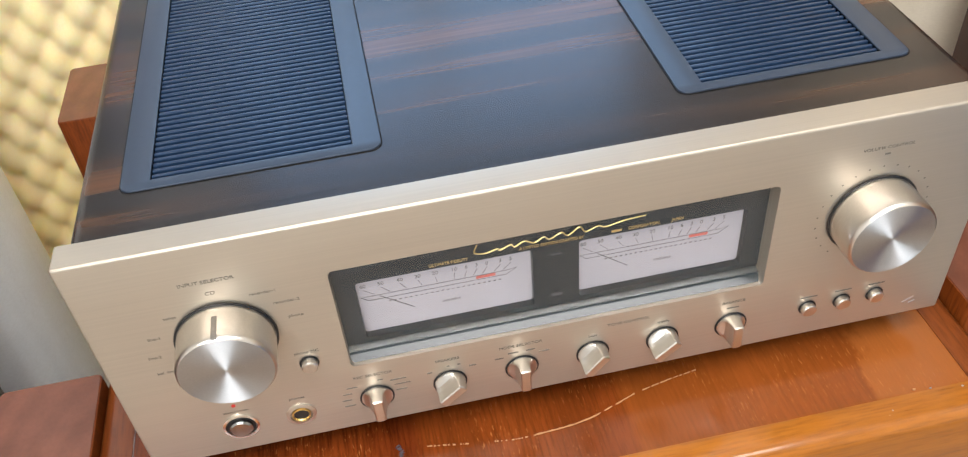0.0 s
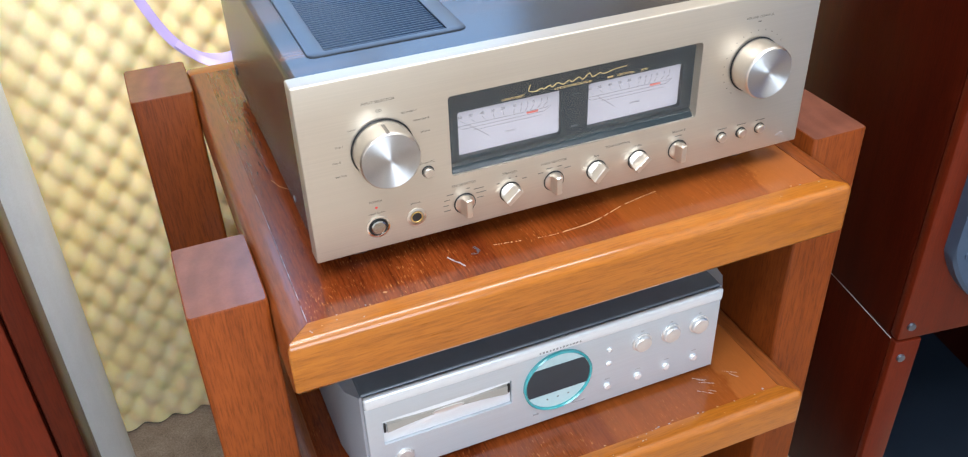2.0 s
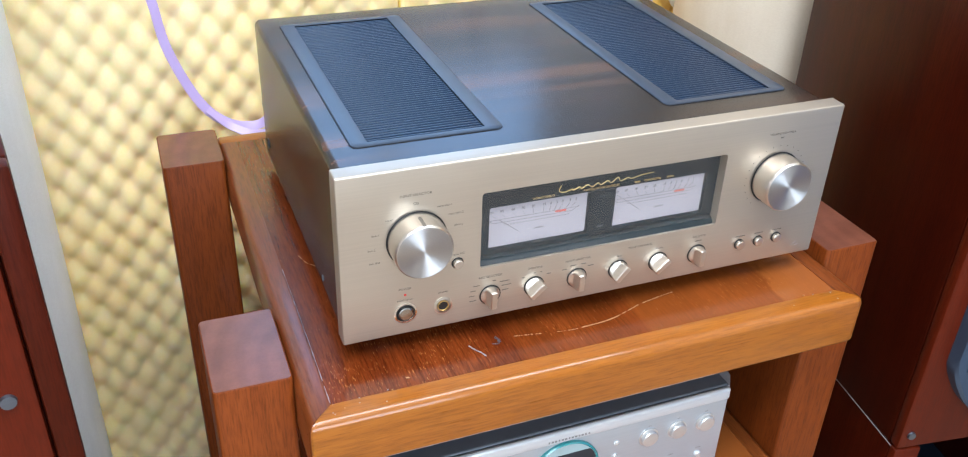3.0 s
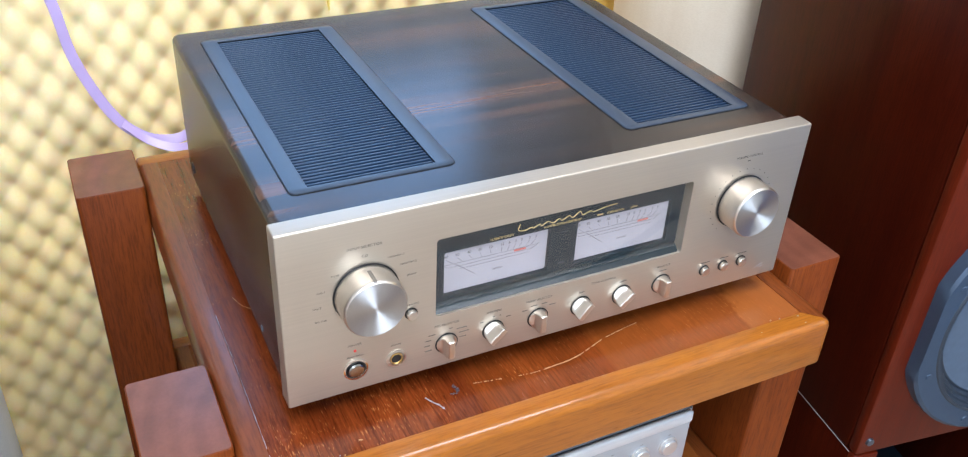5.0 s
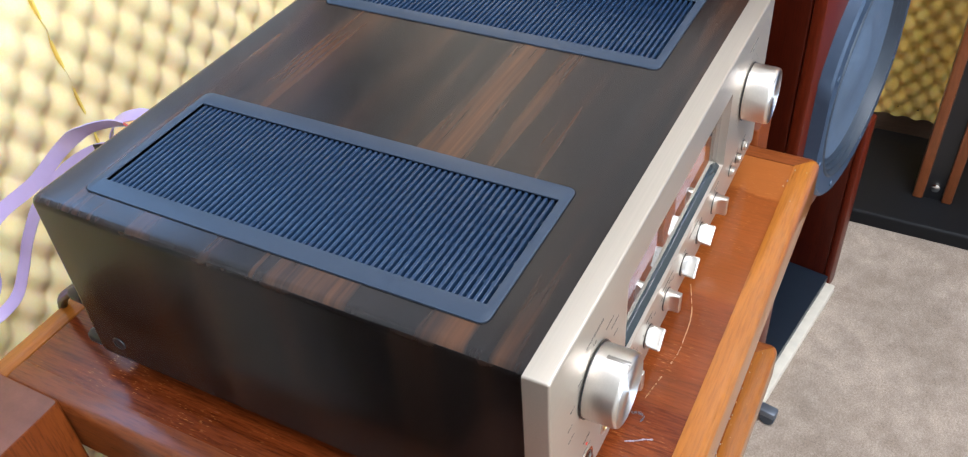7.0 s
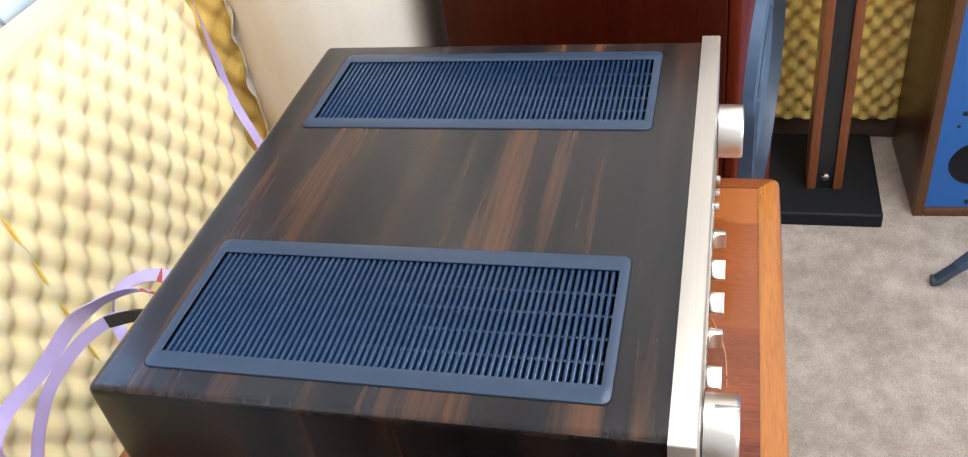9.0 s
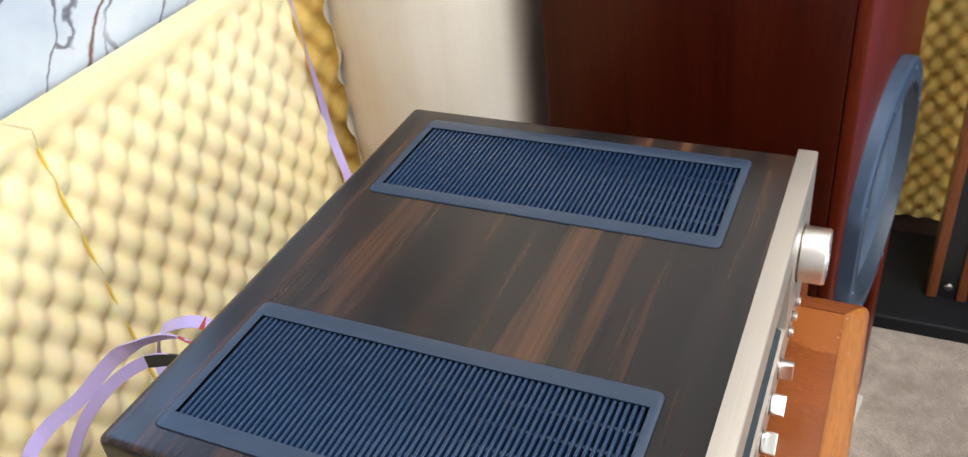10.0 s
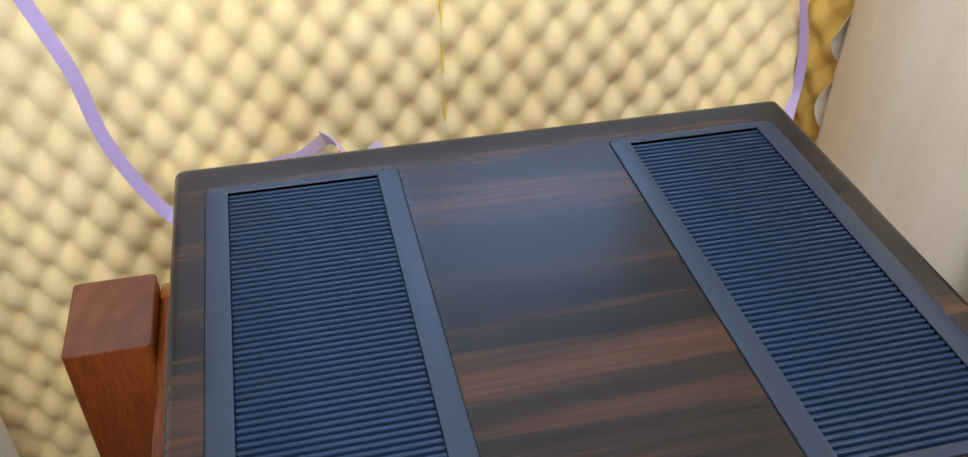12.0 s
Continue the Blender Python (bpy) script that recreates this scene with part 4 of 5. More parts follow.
def big_knob(x, groove):
    bm = bmesh.new()
    lathe(bm, [(0.0240, 0.0), (0.0240, 0.0195), (0.0236, 0.0212), (0.0226, 0.0222)], 72)
    side = part("volume_knob" if not groove else "selector_knob", bm, SATIN, amp, "satin aluminium knob with spun face")
    side.matrix_local = facing(x, -0.0006, 0.1125)
    bm = lathe(bmesh.new(), [(0.0226, 0.0222), (0.012, 0.0218), (0.0, 0.0214)], 72, facing(0, 0, 0))
    face = part("spun_face", bm, SPUN, side, "radially spun face")
    face.matrix_local = facing(0, 0, 0).inverted()
    part("gap_ring", lathe(bmesh.new(), [(0.0240, 0.0002), (0.0252, 0.0002), (0.0252, 0.0008), (0.0240, 0.0008)], 60), BLACK, side)
    if groove:
        part("pointer_groove", cube(-0.0015, 0.0015, 0.0230, 0.0243, 0.007, 0.0218, 0.0006), GROOVE, side)


big_knob(-0.1705, True)
big_knob(0.1705, False)


def small_knob(x, turn):
    bm = bmesh.new()
    lathe(bm, [(0.0, 0.0012), (0.0086, 0.0012), (0.0086, -0.001)], 36)
    # a round boss cut away on both sides to a blade
    rows = []
    for h, half, r in ((0.0008, 0.0086, 0.0086), (0.0018, 0.0066, 0.0086), (0.0034, 0.0046, 0.0086), (0.0060, 0.0034, 0.0086), (0.0116, 0.0028, 0.0086), (0.0124, 0.0022, 0.0081)):
        rows.append([bm.verts.new((max(-half, min(half, r * math.cos(2 * math.pi * q / 40))), r * math.sin(2 * math.pi * q / 40), h)) for q in range(40)])
    for a, b in zip(rows, rows[1:]):
        for q in range(40):
            bm.faces.new((a[q], a[(q + 1) % 40], b[(q + 1) % 40], b[q]))
    bm.faces.new(rows[-1])
    k = part("lever_knob", bm, SATIN, amp, "small satin lever knob", 25)
    k.matrix_local = facing(x, 0, 0.0440) @ pose(0, 0, 0, 0, 0, turn) @ Matrix.Diagonal((1.0, 1.0, 0.92, 1))
    part("gap_ring", lathe(bmesh.new(), [(0.0086, 0.0002), (0.0096, 0.0002), (0.0096, 0.0007), (0.0086, 0.0007)], 36), BLACK, k)


for k, turn in enumerate((0, -48, 0, -40, -48, 0)):
    small_knob(-0.1055 + 0.0410 * k, turn)


def push_button(x, z, r, high, name="push_button"):
    bm = lathe(bmesh.new(), [(r, 0.0), (r, high - 0.0006), (r - 0.0006, high), (0, high + 0.0002)], 28)
    b = part(name, bm, SATIN, amp, "small round satin button")
    b.matrix_local = facing(x, 0, z)
    part("gap_ring", lathe(bmesh.new(), [(r, 0.0002), (r + 0.001, 0.0002), (r + 0.001, 0.0006), (r, 0.0006)], 28), BLACK, b)


for x in (0.146, 0.167, 0.1875):
    push_button(x, 0.0452, 0.0043, 0.0042)
push_button(-0.1355, 0.0825, 0.0042, 0.0045)
pw = part("power_button", lathe(bmesh.new(), [(0.0098, 0.0), (0.0098, 0.0009), (0.0084, 0.0011), (0.0078, 0.0)], 40), CHROME, amp, "round power switch in a polished ring")
pw.matrix_local = facing(-0.1805, 0, 0.0425)
part("well", lathe(bmesh.new(), [(0.0078, 0.0006), (0.0062, 0.0004)], 32), BLACK, pw)
part("cap", lathe(bmesh.new(), [(0.0062, 0.0), (0.0062, 0.0022), (0.0052, 0.0030), (0.0, 0.0032)], 32), CAP, pw, "darker domed cap")
jk = part("headphone_jack", lathe(bmesh.new(), [(0.0082, 0.0), (0.0082, 0.0008), (0.0062, 0.0012), (0.0060, 0.0004)], 36), SATIN, amp, "headphone socket with brass ring")
jk.matrix_local = facing(-0.1478, 0, 0.0425)
part("gold_ring", lathe(bmesh.new(), [(0.0052, 0.0004), (0.0050, 0.0014), (0.0044, 0.0015), (0.0040, 0.0006)], 32), GOLD, jk)
part("hole", lathe(bmesh.new(), [(0.0042, 0.0007), (0.0, 0.0006)], 24), BLACK, jk)
part("standby_light", lathe(bmesh.new(), [(0.0011, 0.0), (0.0011, 0.0005), (0, 0.0007)], 12, facing(-0.1805, 0, 0.0605)), RED, amp)

# printed legends
words = [("VOLUME CONTROL", 0.1705, 0.1560, 0.0028), ("INPUT SELECTOR", -0.1705, 0.1520, 0.0030), ("CD", -0.1705, 0.1442, 0.0030), ("tuner", -0.1925, 0.1330, 0.0026), ("line-1", -0.2035, 0.1210, 0.0026), ("line-2", -0.2070, 0.1080, 0.0026),
         ("bal. line", -0.2050, 0.0960, 0.0026), ("recorder-1", -0.1470, 0.1385, 0.0026), ("recorder-2", -0.1375, 0.1300, 0.0026), ("phono", -0.1350, 0.1190, 0.0026), ("phono MC", -0.1355, 0.0908, 0.0026),
         ("POWER", -0.1805, 0.0660, 0.0028), ("stand by/on", -0.1805, 0.0553, 0.0026), ("phones", -0.1478, 0.0560, 0.0026), ("REC SELECTOR", -0.1055, 0.0625, 0.0028), ("SPEAKERS", -0.0645, 0.0625, 0.0028),
         ("MODE SELECTOR", -0.0235, 0.0625, 0.0028), ("TONE CONTROL", 0.0380, 0.0640, 0.0028), ("bass", 0.0175, 0.0580, 0.0026), ("treble", 0.0585, 0.0580, 0.0026), ("BALANCE", 0.0995, 0.0625, 0.0028)]
for word, x, z, size in words:
    lettering("legend", word, size, pose(x, -0.0001, z, 90), PALEINK, panel, squeeze=1.12)
legend = [(0.1705, 0.1518, 0.003, 0.0010), (0.0995, 0.0578, 0.007, 0.0008), (0.146, 0.0535, 0.010, 0.0008), (0.167, 0.0535, 0.010, 0.0008), (0.1875, 0.0535, 0.010, 0.0008)]
for x, z, w in ((-0.118, 0.0552, 0.006), (-0.121, 0.0505, 0.005), (-0.122, 0.0455, 0.005), (-0.121, 0.0405, 0.006), (-0.0925, 0.0552, 0.009), (-0.0905, 0.0510, 0.009), (-0.0915, 0.0462, 0.006), (-0.102, 0.0575, 0.003),
                (-0.075, 0.0545, 0.003), (-0.0645, 0.0572, 0.0015), (-0.0585, 0.0572, 0.0015), (-0.051, 0.0540, 0.004), (-0.036, 0.0545, 0.005), (-0.028, 0.0572, 0.006), (-0.018, 0.0572, 0.005), (-0.0105, 0.0540, 0.006)):
    legend.append((x, z, w, 0.0008))
for spot in legend:
    part("legend", bars([spot]), PALEINK, panel)
dots = bmesh.new()
for k in range(21):
    a = radians(-50 + 280 * k / 20)
    lathe(dots, [(0.00055, 0.00005), (0.0, 0.00025)], 8, facing(0.1705 + 0.0312 * math.cos(a), 0, 0.1125 + 0.0312 * math.sin(a)))
part("volume_dots", dots, PALEINK, panel, "ring of printed dots")
scuffs = bars([(0.2125, 0.0335, 0.007, 0.0003), (0.214, 0.030, 0.004, 0.0003)], None)
bmesh.ops.rotate(scuffs, cent=(0.2125, 0, 0.032), matrix=Matrix.Rotation(radians(-28), 3, "Y"), verts=scuffs.verts)
part("scuff", scuffs, WHITESCUFF, panel, "small pale scuffs near the corner")
for x in (-0.19, 0.19):
    for y in (0.05, 0.34):
        part("foot", lathe(bmesh.new(), [(0.0, 0.0), (0.022, 0.0), (0.026, 0.004), (0.026, 0.021), (0.0, 0.021)], 32, pose(x, y, 0)), BLACK, amp)
for z in (0.012, 0.058):
    part("rear_bumper", lathe(bmesh.new(), [(0.006, 0.0), (0.006, 0.010), (0.0045, 0.014), (0.0, 0.0146)], 18, pose(-0.222, 0.389, z + 0.012, -90, 0, 0)), BLACK, amp, "black rubber bumper")
part("side_screw", lathe(bmesh.new(), [(0.003, 0.0), (0.0028, 0.0006), (0.0, 0.0009)], 16, pose(-0.2295, 0.090, 0.030, 0, -90, 0)), GREYMETAL, amp)
part("side_screw", lathe(bmesh.new(), [(0.0060, 0.0), (0.0058, 0.0008), (0.0046, 0.0009), (0.0040, 0.0002), (0.0, 0.0001)], 20, pose(-0.2295, 0.361, 0.038, 0, -90, 0)), BLACK, amp)
for x in (-0.075, -0.105, 0.105, 0.135):
    bm = lathe(bmesh.new(), [(0.010, 0.0), (0.010, 0.012), (0.007, 0.014), (0.007, 0.030), (0.0, 0.031)], 20, pose(x, 0.389, 0.112, -90, 0, 0))
    part("speaker_terminal", bm, RED if x in (-0.075, 0.135) else BLACK, amp, "red speaker terminal" if x in (-0.075, 0.135) else "black speaker terminal")

# ---- disc player ----
cd = thing("disc_player", "silver disc player with round teal-ringed display, on the middle shelf", "disc player", (-0.0145, 0.0, 0.385))
part("case", plate([-0.1985, 0.1985], [0.0135, 0.37], set(), 0.1035, 0.1195, 0.003), GREYMETAL, cd, "dark slate top cover")
part("chassis", plate([-0.1955, 0.1955], [0.035, 0.37], set(), 0.014, 0.103), GREYMETAL, cd, "grey steel case")
for s in (-1, 1):
    bm = bmesh.new()
    prof = [(0.196, 0.014), (0.196, 0.36), (0.213, 0.36), (0.2165, 0.20), (0.2155, 0.06), (0.210, 0.028), (0.2, 0.014)]
    ends = [[bm.verts.new((s * x, y, z)) for x, y in prof] for z in (0.014, 0.1165)]
    for j in range(len(prof)):
        i = (j + 1) % len(prof)
        bm.faces.new((ends[0][j], ends[0][i], ends[1][i], ends[1][j]))
    bm.faces.new(ends[0])
    bm.faces.new(ends[1][::-1])
    part("side_cheek", bm, CHEEK, cd, "rounded grey side")
fas = part("fascia", upright(plate([-0.1975, -0.182, -0.047, 0.1975], [0.0075, 0.0495, 0.0815, 0.103], {(1, 1)}, -0.024, -0.010, 0.001, 0.001)), SILVER, cd, "brushed silver fascia")
part("top_ledge", cube(-0.1975, 0.1975, 0.0065, 0.0132, 0.1033, 0.1185, 0.0032, 3), PEARL, cd, "bright stepped ledge")
part("shadow_gap", cube(-0.1970, 0.1970, 0.0105, 0.0132, 0.1026, 0.1036), BLACK, cd)
part("tray_door", cube(-0.1815, -0.0475, 0.0125, 0.019, 0.0500, 0.0810, 0.0008), PEARL, cd, "bright silver disc tray")
for x in (-0.1795, -0.0495):
    part("tray_end", cube(x - 0.0012, x + 0.0012, 0.0106, 0.0128, 0.0650, 0.0765, 0.0004), BLACK, cd, "dark end of the tray grip")
bm = bmesh.new()
rows = []
for k in range(25):
    f = k / 24
    x, s = -0.1775 + 0.126 * f, math.sin(math.pi * f)
    low, high, deep = 0.0650 + 0.0034 * s, 0.0758 - 0.0026 * s, 0.0096 + 0.0020 * s
    rows.append([bm.verts.new((x, y, z)) for y, z in ((deep, low), (deep, high), (0.0128, high + 0.0012), (0.0128, low - 0.0012))])
for a, q in zip(rows, rows[1:]):
    for j in range(4):
        bm.faces.new((a[j], a[(j + 1) % 4], q[(j + 1) % 4], q[j]))
bm.faces.new(rows[0])
bm.faces.new(rows[-1][::-1])
part("tray_grip", bm, TRAY, cd, "tan-grey bowed grip across the tray")
bm = bmesh.new()
rim = [(0.017 * math.cos(2 * math.pi * k / 28) - 0.1145, 0.0026 * math.sin(2 * math.pi * k / 28) + 0.0707) for k in range(28)]
low, high = [[bm.verts.new((x, y, z)) for x, z in rim] for y in (0.0122, 0.0106)]
for k in range(28):
    bm.faces.new((low[k], low[(k + 1) % 28], high[(k + 1) % 28], high[k]))
bm.faces.new(high)
bm.faces.new(low[::-1])
part("finger_lens", bm, BUTTON, cd, "bright lens-shaped finger dip")
part("tray_back", cube(-0.182, -0.047, 0.0205, 0.0235, 0.0490, 0.0820), PALEINK, cd)
bm = lathe(bmesh.new(), [(0.0360, 0.0), (0.0360, 0.003), (0.0374, 0.0042), (0.0388, 0.003), (0.0388, 0.0)], 56)
ring = part("display", bm, TEALGLASS, cd, "round display with teal acrylic rim")
ring.matrix_local = facing(0.0045, 0.010, 0.0625)
part("display_face", lathe(bmesh.new(), [(0.0361, 0.0012), (0.0, 0.0012)], 48), DISPLAY, ring, "pale teal display")
bm = bmesh.new()
loop = [(0.0357 * math.cos(2 * math.pi * k / 64), max(-0.0145, min(0.0215, 0.0357 * math.sin(2 * math.pi * k / 64)))) for k in range(64)]
low, high = [[bm.verts.new((x, y, h)) for x, y in loop] for h in (0.0013, 0.0019)]
for k in range(64):
    bm.faces.new((low[k], low[(k + 1) % 64], high[(k + 1) % 64], high[k]))
bm.faces.new(high)
bm.faces.new(low[::-1])
part("readout", bm, READOUT, ring, "dark readout band")
for x in (-0.012, 0.0, 0.012):
    part("display_mark", cube(x - 0.0008, x + 0.0008, -0.0235, -0.0221, 0.0013, 0.0018), PALEINK, ring)
part("power_button", lathe(bmesh.new(), [(0.0095, 0.0), (0.0095, 0.001), (0.0078, 0.0012), (0.0078, 0.003), (0.0, 0.0036)], 28, facing(-0.163, 0.010, 0.026)), BUTTON, cd, "round satin metal button")
for x in (0.1025, 0.1375, 0.1725):
    bm = lathe(bmesh.new(), [(0.0115, 0.0), (0.0115, 0.001), (0.0095, 0.0012), (0.0095, 0.005), (0.0085, 0.0058), (0.0, 0.0062)], 32, facing(x, 0.010, 0.0765))
    part("transport_button", bm, BUTTON, cd, "round satin metal button")
for x in (0.0635, 0.1005, 0.1355, 0.1705):
    part("key", lathe(bmesh.new(), [(0.0042, 0.0), (0.0042, 0.0022), (0.0034, 0.0030), (0.0, 0.0034)], 18, facing(x, 0.010, 0.0295)), KEYCAP, cd, "small bright round key")
for z in (0.0615, 0.0800):
    part("key", lathe(bmesh.new(), [(0.0030, 0.0), (0.0030, 0.0014), (0.0022, 0.0020), (0.0, 0.0022)], 16, facing(0.064, 0.010, z)), KEYCAP, cd, "small bright round key")
for k in range(13):
    part("maker_mark", bars([(-0.017 + 0.0037 * k, 0.1085, 0.0024 if k % 3 else 0.0016, 0.0022)], pose(0, 0.0064, 0)), FINEPRINT, cd)
for spot in [(-0.02, 0.022, 0.008, 0.003), (0.03, 0.021, 0.018, 0.001)] + [(x, 0.0395, 0.008, 0.0008) for x in (0.0635, 0.1005, 0.1355, 0.1705)] + [(x, 0.0915, 0.004, 0.001) for x in (0.1025, 0.1375, 0.1725)]:
    part("print", bars([(spot[0], spot[1], spot[2] * 0.8, spot[3] * 0.8)], pose(0, 0.0099, 0)), FINEPRINT, fas)
for x in (-0.16, 0.16):
    for y in (0.05, 0.33):
        part("foot", lathe(bmesh.new(), [(0.0, 0.0), (0.018, 0.0), (0.021, 0.003), (0.021, 0.015), (0.0, 0.015)], 28, pose(x, y, 0)), GOLD, cd, "brassy foot")

# ---- loudspeakers beside the rack ----


def octagon_ring(bm, r_out, r_in, h0, h1, m, cut=0.9):
    """A driver's cast frame: round outside, cut flat on two sides."""
    seg = 72
    rings = []
    for rr, h in ((r_out, h0), (r_out, h1 - 0.003), (r_out - 0.004, h1), (r_in, h1), (r_in, h0)):
        ring = []
        for k in range(seg):
            a = 2 * math.pi * k / seg
            x, y = rr * math.cos(a), rr * math.sin(a)
            if rr > r_in:
                x = max(-cut * r_out, min(cut * r_out, x))
            ring.append(bm.verts.new(m @ Vector((x, y, h))))
        rings.append(ring)
    for a, b in zip(rings, rings[1:]):
        for k in range(seg):
            j = (k + 1) % seg
            bm.faces.new((a[k], a[j], b[j], b[k]))
    return bm


def big_speaker(at, rz, sign, label, group, driver, top):
    """A tall cabinet whose front, at local y = 0, looks to -y; sign +1: it runs to the right of its origin."""
    sp = thing("floor_loudspeaker", label, "loudspeaker", at, rz, group)
    W, D, z0, z1 = 0.395, 0.372, 0.358, top
    a, b = sorted((0, sign * W))
    part("cabinet", cube(a, b, 0.016, D, z0, z1, 0.003), MAHOGANY, sp, "dark glossy mahogany cabinet")
    xs = [a + 0.0008, a + 0.05, b - 0.05, b - 0.0008]
    inset = 0.0 if driver else 0.0195
    for x0 in ((a, b - 0.019) if inset else ()):
        part("cabinet_edge", cube(x0 + 0.0004, x0 + 0.0186, 0.0, 0.0158, z0 + 0.0006, z1 - 0.0006, 0.003), MAHOGANY, sp, "dark front edge of the cabinet")
    part("baffle", cube(a + 0.0005 + inset, b - 0.0005 - inset, 0.0 + inset * 0.15, 0.0158, z0 + 0.0006, z1 - 0.0006, 0.004), BAFFLE, sp, "reddish mahogany front baffle")
    if driver:
        c = facing(sign * 0.190, 0, 0.551)
        fr = part("woofer", octagon_ring(bmesh.new(), 0.175, 0.148, 0.0, 0.017, c, 0.937), CASTING, sp, "blue-grey cast woofer frame with flattened sides")
        part("surround", lathe(bmesh.new(), [(0.1485, 0.0165), (0.1465, 0.0185), (0.1435, 0.0185), (0.1415, 0.012), (0.1385, 0.0125), (0.1365, 0.007), (0.1335, 0.0075), (0.131, 0.002), (0.128, 0.003)], 64, c), RUBBER, fr, "dark ribbed surround")
        part("cone", lathe(bmesh.new(), [(0.128, 0.003), (0.10, 0.0012), (0.055, 0.0010), (0.05, 0.003), (0.03, 0.008), (0.0, 0.010)], 64, c), CONE, fr, "grey paper cone")
        for k in range(8):
            ang = radians(22.5 + 45 * k)
            part("bolt", lathe(bmesh.new(), [(0.0045, 0.0165), (0.004, 0.0185), (0.0, 0.0188)], 14, c @ pose(0.1575 * math.cos(ang), 0.160 * math.sin(ang), 0)), CASTING, fr)
    else:
        part("screw", lathe(bmesh.new(), [(0.006, 0.0), (0.0055, 0.003), (0.0, 0.0034)], 16, facing(sign * 0.039, 0.003, 0.702)), SCREW, sp)
    part("screw", lathe(bmesh.new(), [(0.0055, 0.0), (0.005, 0.003), (0.0, 0.0034)], 16, facing(sign * 0.014, 0, 0.380)), SCREW, sp)
    return sp


def speaker_base(at, rz, sign, group):
    st = thing("speaker_stand", "open mahogany base box with black inside, under the loudspeaker", "speaker stand", at, rz, group)
    W, D = 0.395, 0.372
    a, b = sorted((0, sign * W))
    part("side_panel", cube(a, a + 0.036, 0.0122, D, 0.0, 0.3565, 0.002), MAHOGANY, st)
    part("front_edge", cube(a, a + 0.036, 0.0, 0.012, 0.0, 0.3565, 0.003), BAFFLE, st, "reddish front edge")
    part("side_panel", cube(b - 0.036, b, 0.0122, D, 0.0, 0.3565, 0.002), MAHOGANY, st)
    part("front_edge", cube(b - 0.036, b, 0.0, 0.012, 0.0, 0.3565, 0.003), BAFFLE, st, "reddish front edge")
    part("back_panel", cube(a + 0.0365, b - 0.0365, D - 0.02, D, 0.021, 0.3565), MATTBLACK, st, "black back panel")
    part("floor_board", cube(a + 0.0365, b - 0.0365, 0.004, D - 0.0205, 0.018, 0.032), NAVY, st, "dark blue-black board")
    part("front_strip", cube(a + 0.0365, b - 0.0365, -0.012, 0.012, 0.0, 0.0175, 0.002), PALEBOARD, st, "bare pale board edge")
    part("screw", lathe(bmesh.new(), [(0.0055, 0.0), (0.005, 0.003), (0.0, 0.0034)], 16, facing(sign * 0.012, 0, 0.331)), SCREW, st)
    if sign > 0:
        # thin pale line drawn along the joint on the outer side
        part("joint_line", tube(spline([(-sign * 0.0006, y, 0.3572 - 0.0008 * math.sin(40 * y)) for y in (0.01, 0.08, 0.15, 0.22, 0.30)], 6), 0.0006, 6), WHITESCUFF, st, "thin pale line along the joint")
    return st


RSP, LSP = (0.429, -0.021, 0.0), (-0.437, -0.017, 0.0)
right_base = speaker_base(RSP, -9, 1, "open speaker stands")
big_speaker(RSP, -8, 1, "tall mahogany loudspeaker with blue-grey woofer, beside the rack", "loudspeakers", True, 1.0)
castor = part("castor", cube(0.022, 0.040, -0.040, -0.0125, 0.017, 0.030, 0.003), GREYMETAL, right_base, "dark castor at the front edge")
part("wheel", lathe(bmesh.new(), [(0.0, -0.008), (0.010, -0.008), (0.0115, -0.006), (0.0115, 0.006), (0.010, 0.008), (0.0, 0.008)], 24, pose(0.031, -0.028, 0.0116, 0, 90, 0)), RUBBER, castor)
speaker_base(LSP, 9, -1, "open speaker stands")
big_speaker(LSP, 9, -1, "tall mahogany loudspeaker with plain reddish front", "loudspeakers", False, 0.88)

# ---- far side of the room ----
ss = thing("speaker_stand", "two-slat wooden stand on a black base plate, on the carpet", "speaker stand", (1.09, -0.207, 0.0))
part("base_plate", plate([-0.10, 0.195], [-0.108, 0.14], set(), 0.0, 0.03, 0.006), MATTBLACK, ss, "black base plate")
for y0, y1 in ((-0.035, -0.0165), (0.0165, 0.035)):
    part("slat_post", cube(-0.018, 0.05, y0, y1, 0.0302, 1.25, 0.003), STANDWOOD, ss, "reddish wooden upright")
part("core", cube(-0.010, 0.042, -0.0163, 0.0163, 0.0302, 1.25), BLACK, ss, "black middle strip")
part("knob", lathe(bmesh.new(), [(0.0085, 0.0), (0.0085, 0.004), (0.005, 0.006), (0.0, 0.0062)], 20, pose(-0.010, 0.0, 0.058, 0, -90, 0)), CHROME, ss, "bright bolt")

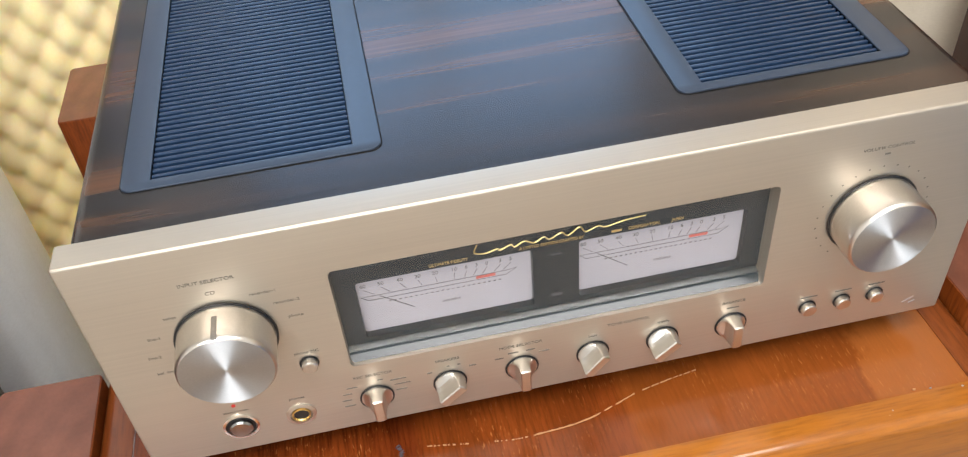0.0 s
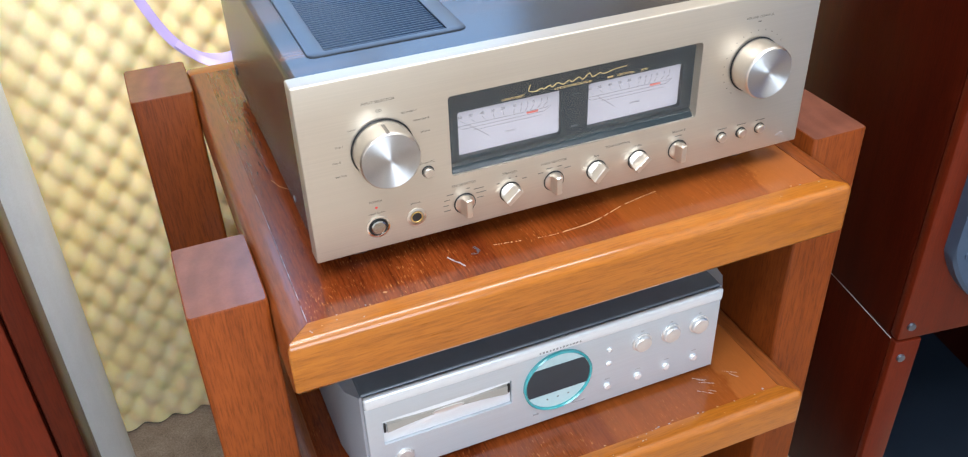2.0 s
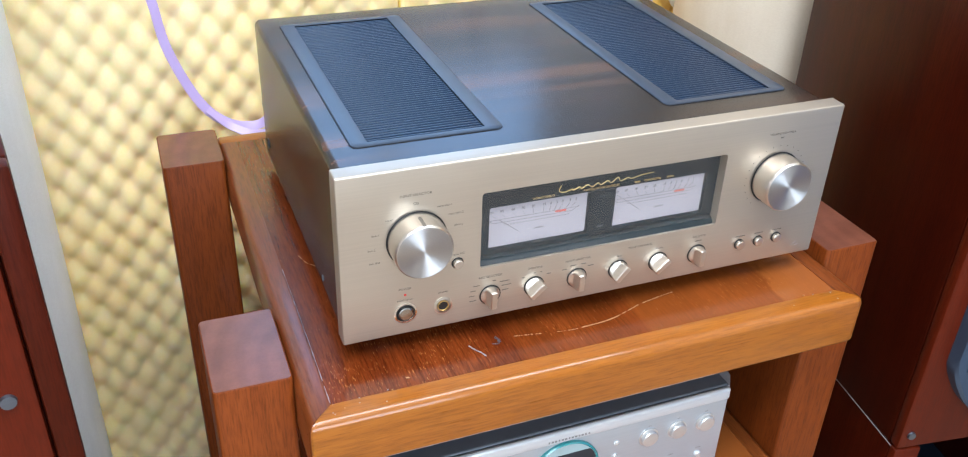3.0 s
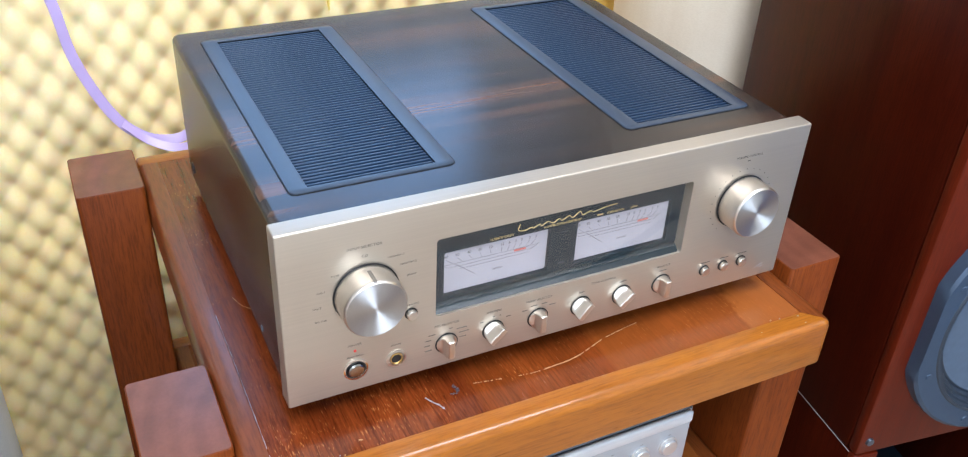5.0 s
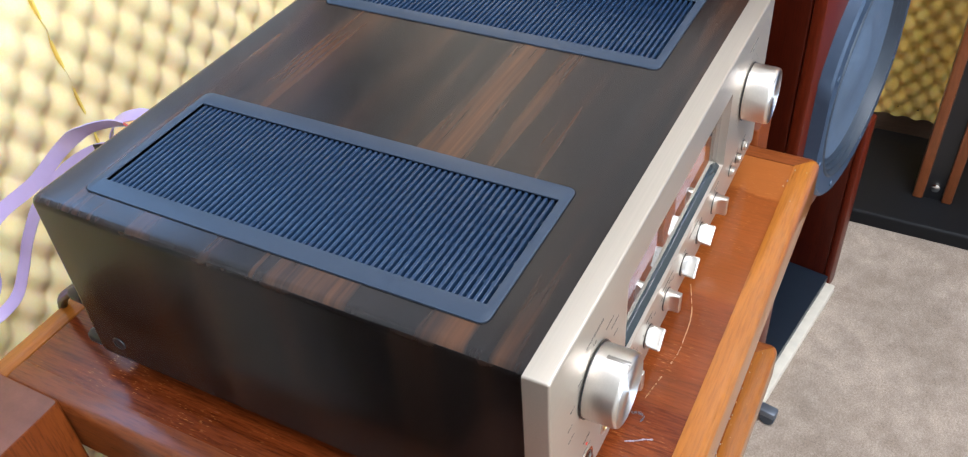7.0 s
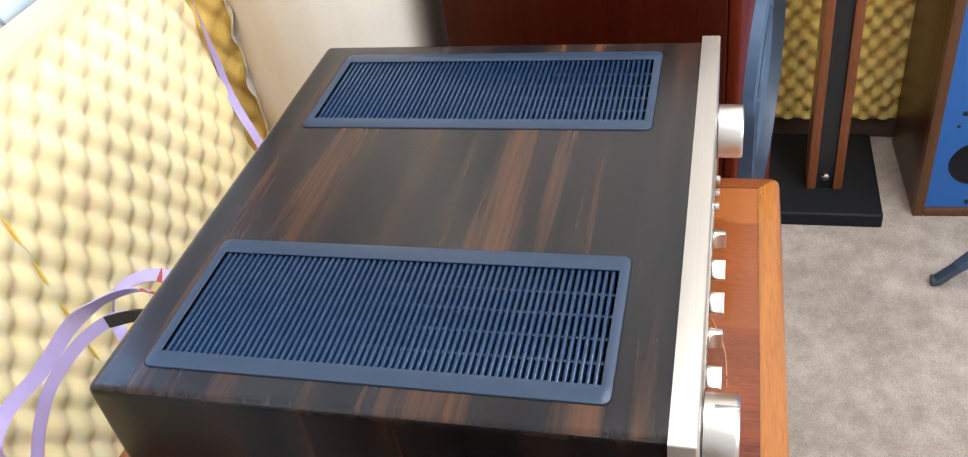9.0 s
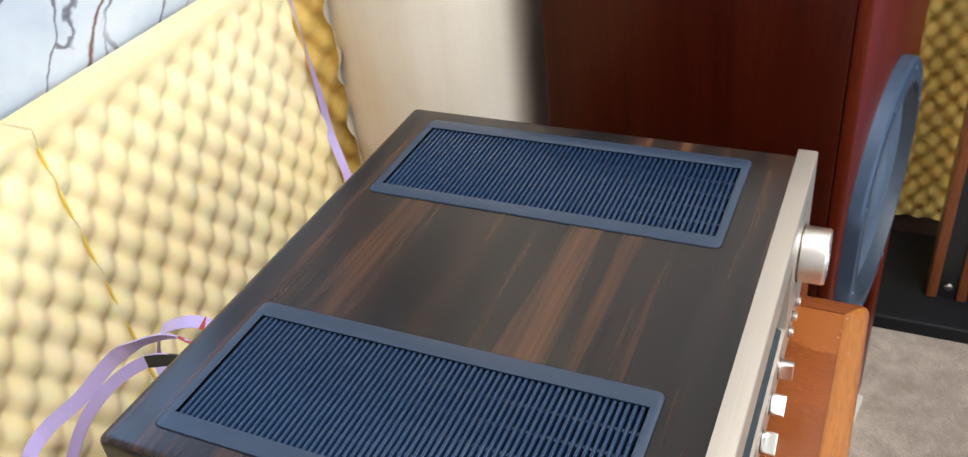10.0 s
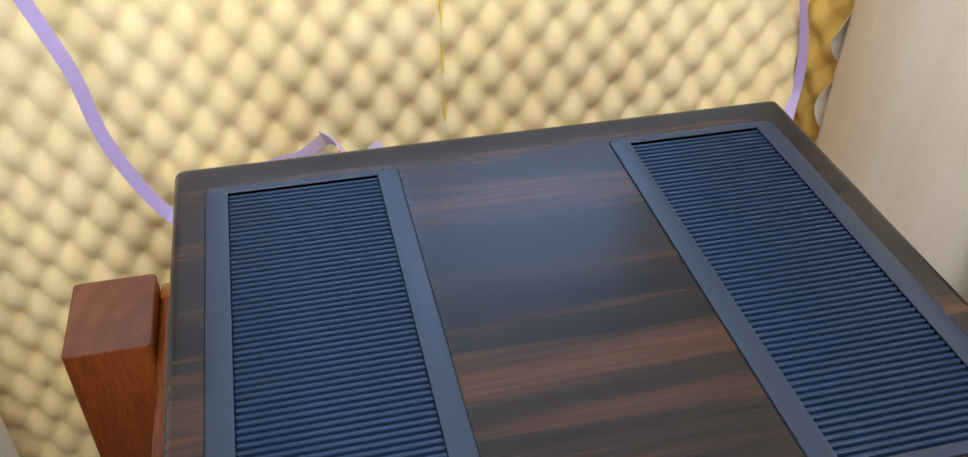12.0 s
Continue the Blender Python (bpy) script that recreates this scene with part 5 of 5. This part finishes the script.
bs = thing("blue_loudspeaker", "walnut cabinet loudspeaker with bright blue front, on the carpet", "loudspeaker", (1.030, -0.376, 0.0), 2.4)
part("cabinet", cube(0.022, 0.265, -0.60, 0.0, 0.0, 1.1, 0.003), BROWNWOOD, bs, "walnut cabinet")
for args in ((0.0, 0.0218, -0.60, -0.578, 0.0, 1.1), (0.0, 0.0218, -0.020, 0.0, 0.0, 1.1), (0.0, 0.0218, -0.5775, -0.0205, 0.0, 0.016)):
    part("front_edge", cube(*args, 0.002), BROWNWOOD, bs)
bb = part("baffle", cube(0.010, 0.0217, -0.577, -0.021, 0.0165, 1.099), BLUE, bs, "bright blue painted front")
part("port", lathe(bmesh.new(), [(0.049, 0.0005), (0.048, 0.0012), (0.046, 0.0012), (0.045, 0.0004), (0.0, 0.0003)], 36, pose(0.010, -0.098, 0.122, 0, -90, 0)), MATTBLACK, bb, "round dark port")
for y, z, r in ((-0.060, 0.235, 0.006), (-0.053, 0.207, 0.004), (-0.098, 0.03, 0.006)):
    part("hole", lathe(bmesh.new(), [(r, 0.0004), (r * 0.8, 0.0012), (0.0, 0.001)], 14, pose(0.010, y, z, 0, -90, 0)), BLACK, bb)

tri = thing("tripod_stand", "black tripod stand with splayed rubber-tipped legs, on the carpet", "tripod", (0.86, -0.66, 0.0))
part("column", tube([(0, 0, 0.12), (0, 0, 1.1)], 0.011, 12), BLACK, tri)
for ang in (97, 217, 337):
    d = Vector((math.cos(radians(ang)), math.sin(radians(ang)), 0))
    leg = part("leg", tube([d * 0.012 + Vector((0, 0, 0.30)), d * 0.255 + Vector((0, 0, 0.025))], 0.0085, 10), BLACK, tri)
    part("clip", tube([d * 0.205 + Vector((0, 0, 0.081)), d * 0.238 + Vector((0, 0, 0.044))], 0.0125, 8), CASTING, leg, "blue-grey clip")
    part("rubber_foot", tube([d * 0.235 + Vector((0, 0, 0.047)), d * 0.27 + Vector((0, 0, 0.012)), d * 0.28 + Vector((0, 0, 0.0115))], 0.0115, 10), RUBBER, leg)

# ---- cables ----


def flat_cable(points, width, axis, label, twist=0.0, sleeves=(), end_axis=None, head_axis=None):
    ob = link("speaker_cable", ribbon(points, width, 0.0007, axis, twist, end_axis, head_axis), PURPLE, label=label, smooth=50)
    tagged(ob, category="cable", group="lilac cables")
    for name, mat, a, q, lab in sleeves:
        part(name, ribbon(points[a:q], width * 1.04, 0.0013, head_axis or end_axis or axis), mat, ob, lab)
    return ob


LEAD = (0.0, 0.68, 0.73)
flat_cable([(-0.40, 0.60, 1.15), (-0.365, 0.60, 0.95), (-0.347, 0.60, 0.872), (-0.326, 0.60, 0.80), (-0.314, 0.60, 0.725), (-0.284, 0.60, 0.650), (-0.250, 0.59, 0.618), (-0.212, 0.582, 0.614), (-0.190, 0.578, 0.634), (-0.187, 0.570, 0.662),
            (-0.189, 0.562, 0.690), (-0.168, 0.554, 0.708), (-0.143, 0.528, 0.730), (-0.124, 0.499, 0.762), (-0.121, 0.468, 0.786), (-0.113, 0.442, 0.796), (-0.109, 0.424, 0.797), (-0.108, 0.405, 0.790)],
           0.0128, (0.5, 0.3, 0.8), "lilac flat cable sagging down and up to the amplifier", 0, [("tip_sleeve", RUBYSLEEVE, 16, 18, "red tip sleeve")], LEAD, (-0.55, 0.1, 0.75))
flat_cable([(-0.275, 0.592, 0.640), (-0.250, 0.586, 0.616), (-0.218, 0.576, 0.604), (-0.188, 0.566, 0.614), (-0.171, 0.558, 0.642), (-0.161, 0.546, 0.674), (-0.147, 0.526, 0.712), (-0.129, 0.498, 0.744), (-0.114, 0.468, 0.763), (-0.109, 0.440, 0.768), (-0.106, 0.405, 0.764)],
           0.0108, LEAD, "lilac flat cable with a black sleeve, sagging behind the amplifier", 0, [("sleeve", BLACK, 8, 11, "black shrink sleeve")], LEAD)
flat_cable([(0.325, 0.61, 1.25), (0.350, 0.617, 0.95), (0.367, 0.622, 0.875), (0.386, 0.631, 0.815), (0.414, 0.649, 0.752), (0.430, 0.657, 0.695), (0.428, 0.653, 0.645), (0.40, 0.62, 0.605), (0.33, 0.56, 0.62), (0.25, 0.46, 0.68), (0.14, 0.42, 0.74), (0.135, 0.41, 0.764)],
           0.0120, (-0.31, 0.95, 0), "lilac flat cable hanging beside the foam edge", 252)
flat_cable([(-0.079, 0.405, 0.778), (-0.080, 0.430, 0.786), (-0.082, 0.452, 0.782), (-0.083, 0.476, 0.768), (-0.084, 0.486, 0.750), (-0.086, 0.490, 0.732), (-0.100, 0.470, 0.716), (-0.106, 0.440, 0.708), (-0.107, 0.405, 0.708)],
           0.0105, (0.75, 0.2, 0.45), "lilac flat cable looped down behind the amplifier", 0, [("tip_sleeve", RUBYSLEEVE, 0, 2, "red tip sleeve")])
cord = link("power_cord", tube(spline([(-0.19, 0.390, 0.704), (-0.206, 0.415, 0.708), (-0.203, 0.445, 0.686), (-0.196, 0.475, 0.654), (-0.190, 0.492, 0.60), (-0.188, 0.50, 0.42), (-0.18, 0.52, 0.20), (-0.15, 0.53, 0.012), (-0.05, 0.54, 0.0045), (0.10, 0.54, 0.0045)], 8), 0.0042, 10), BLACK, label="black round power cord behind the amplifier")
tagged(cord, category="power cord")
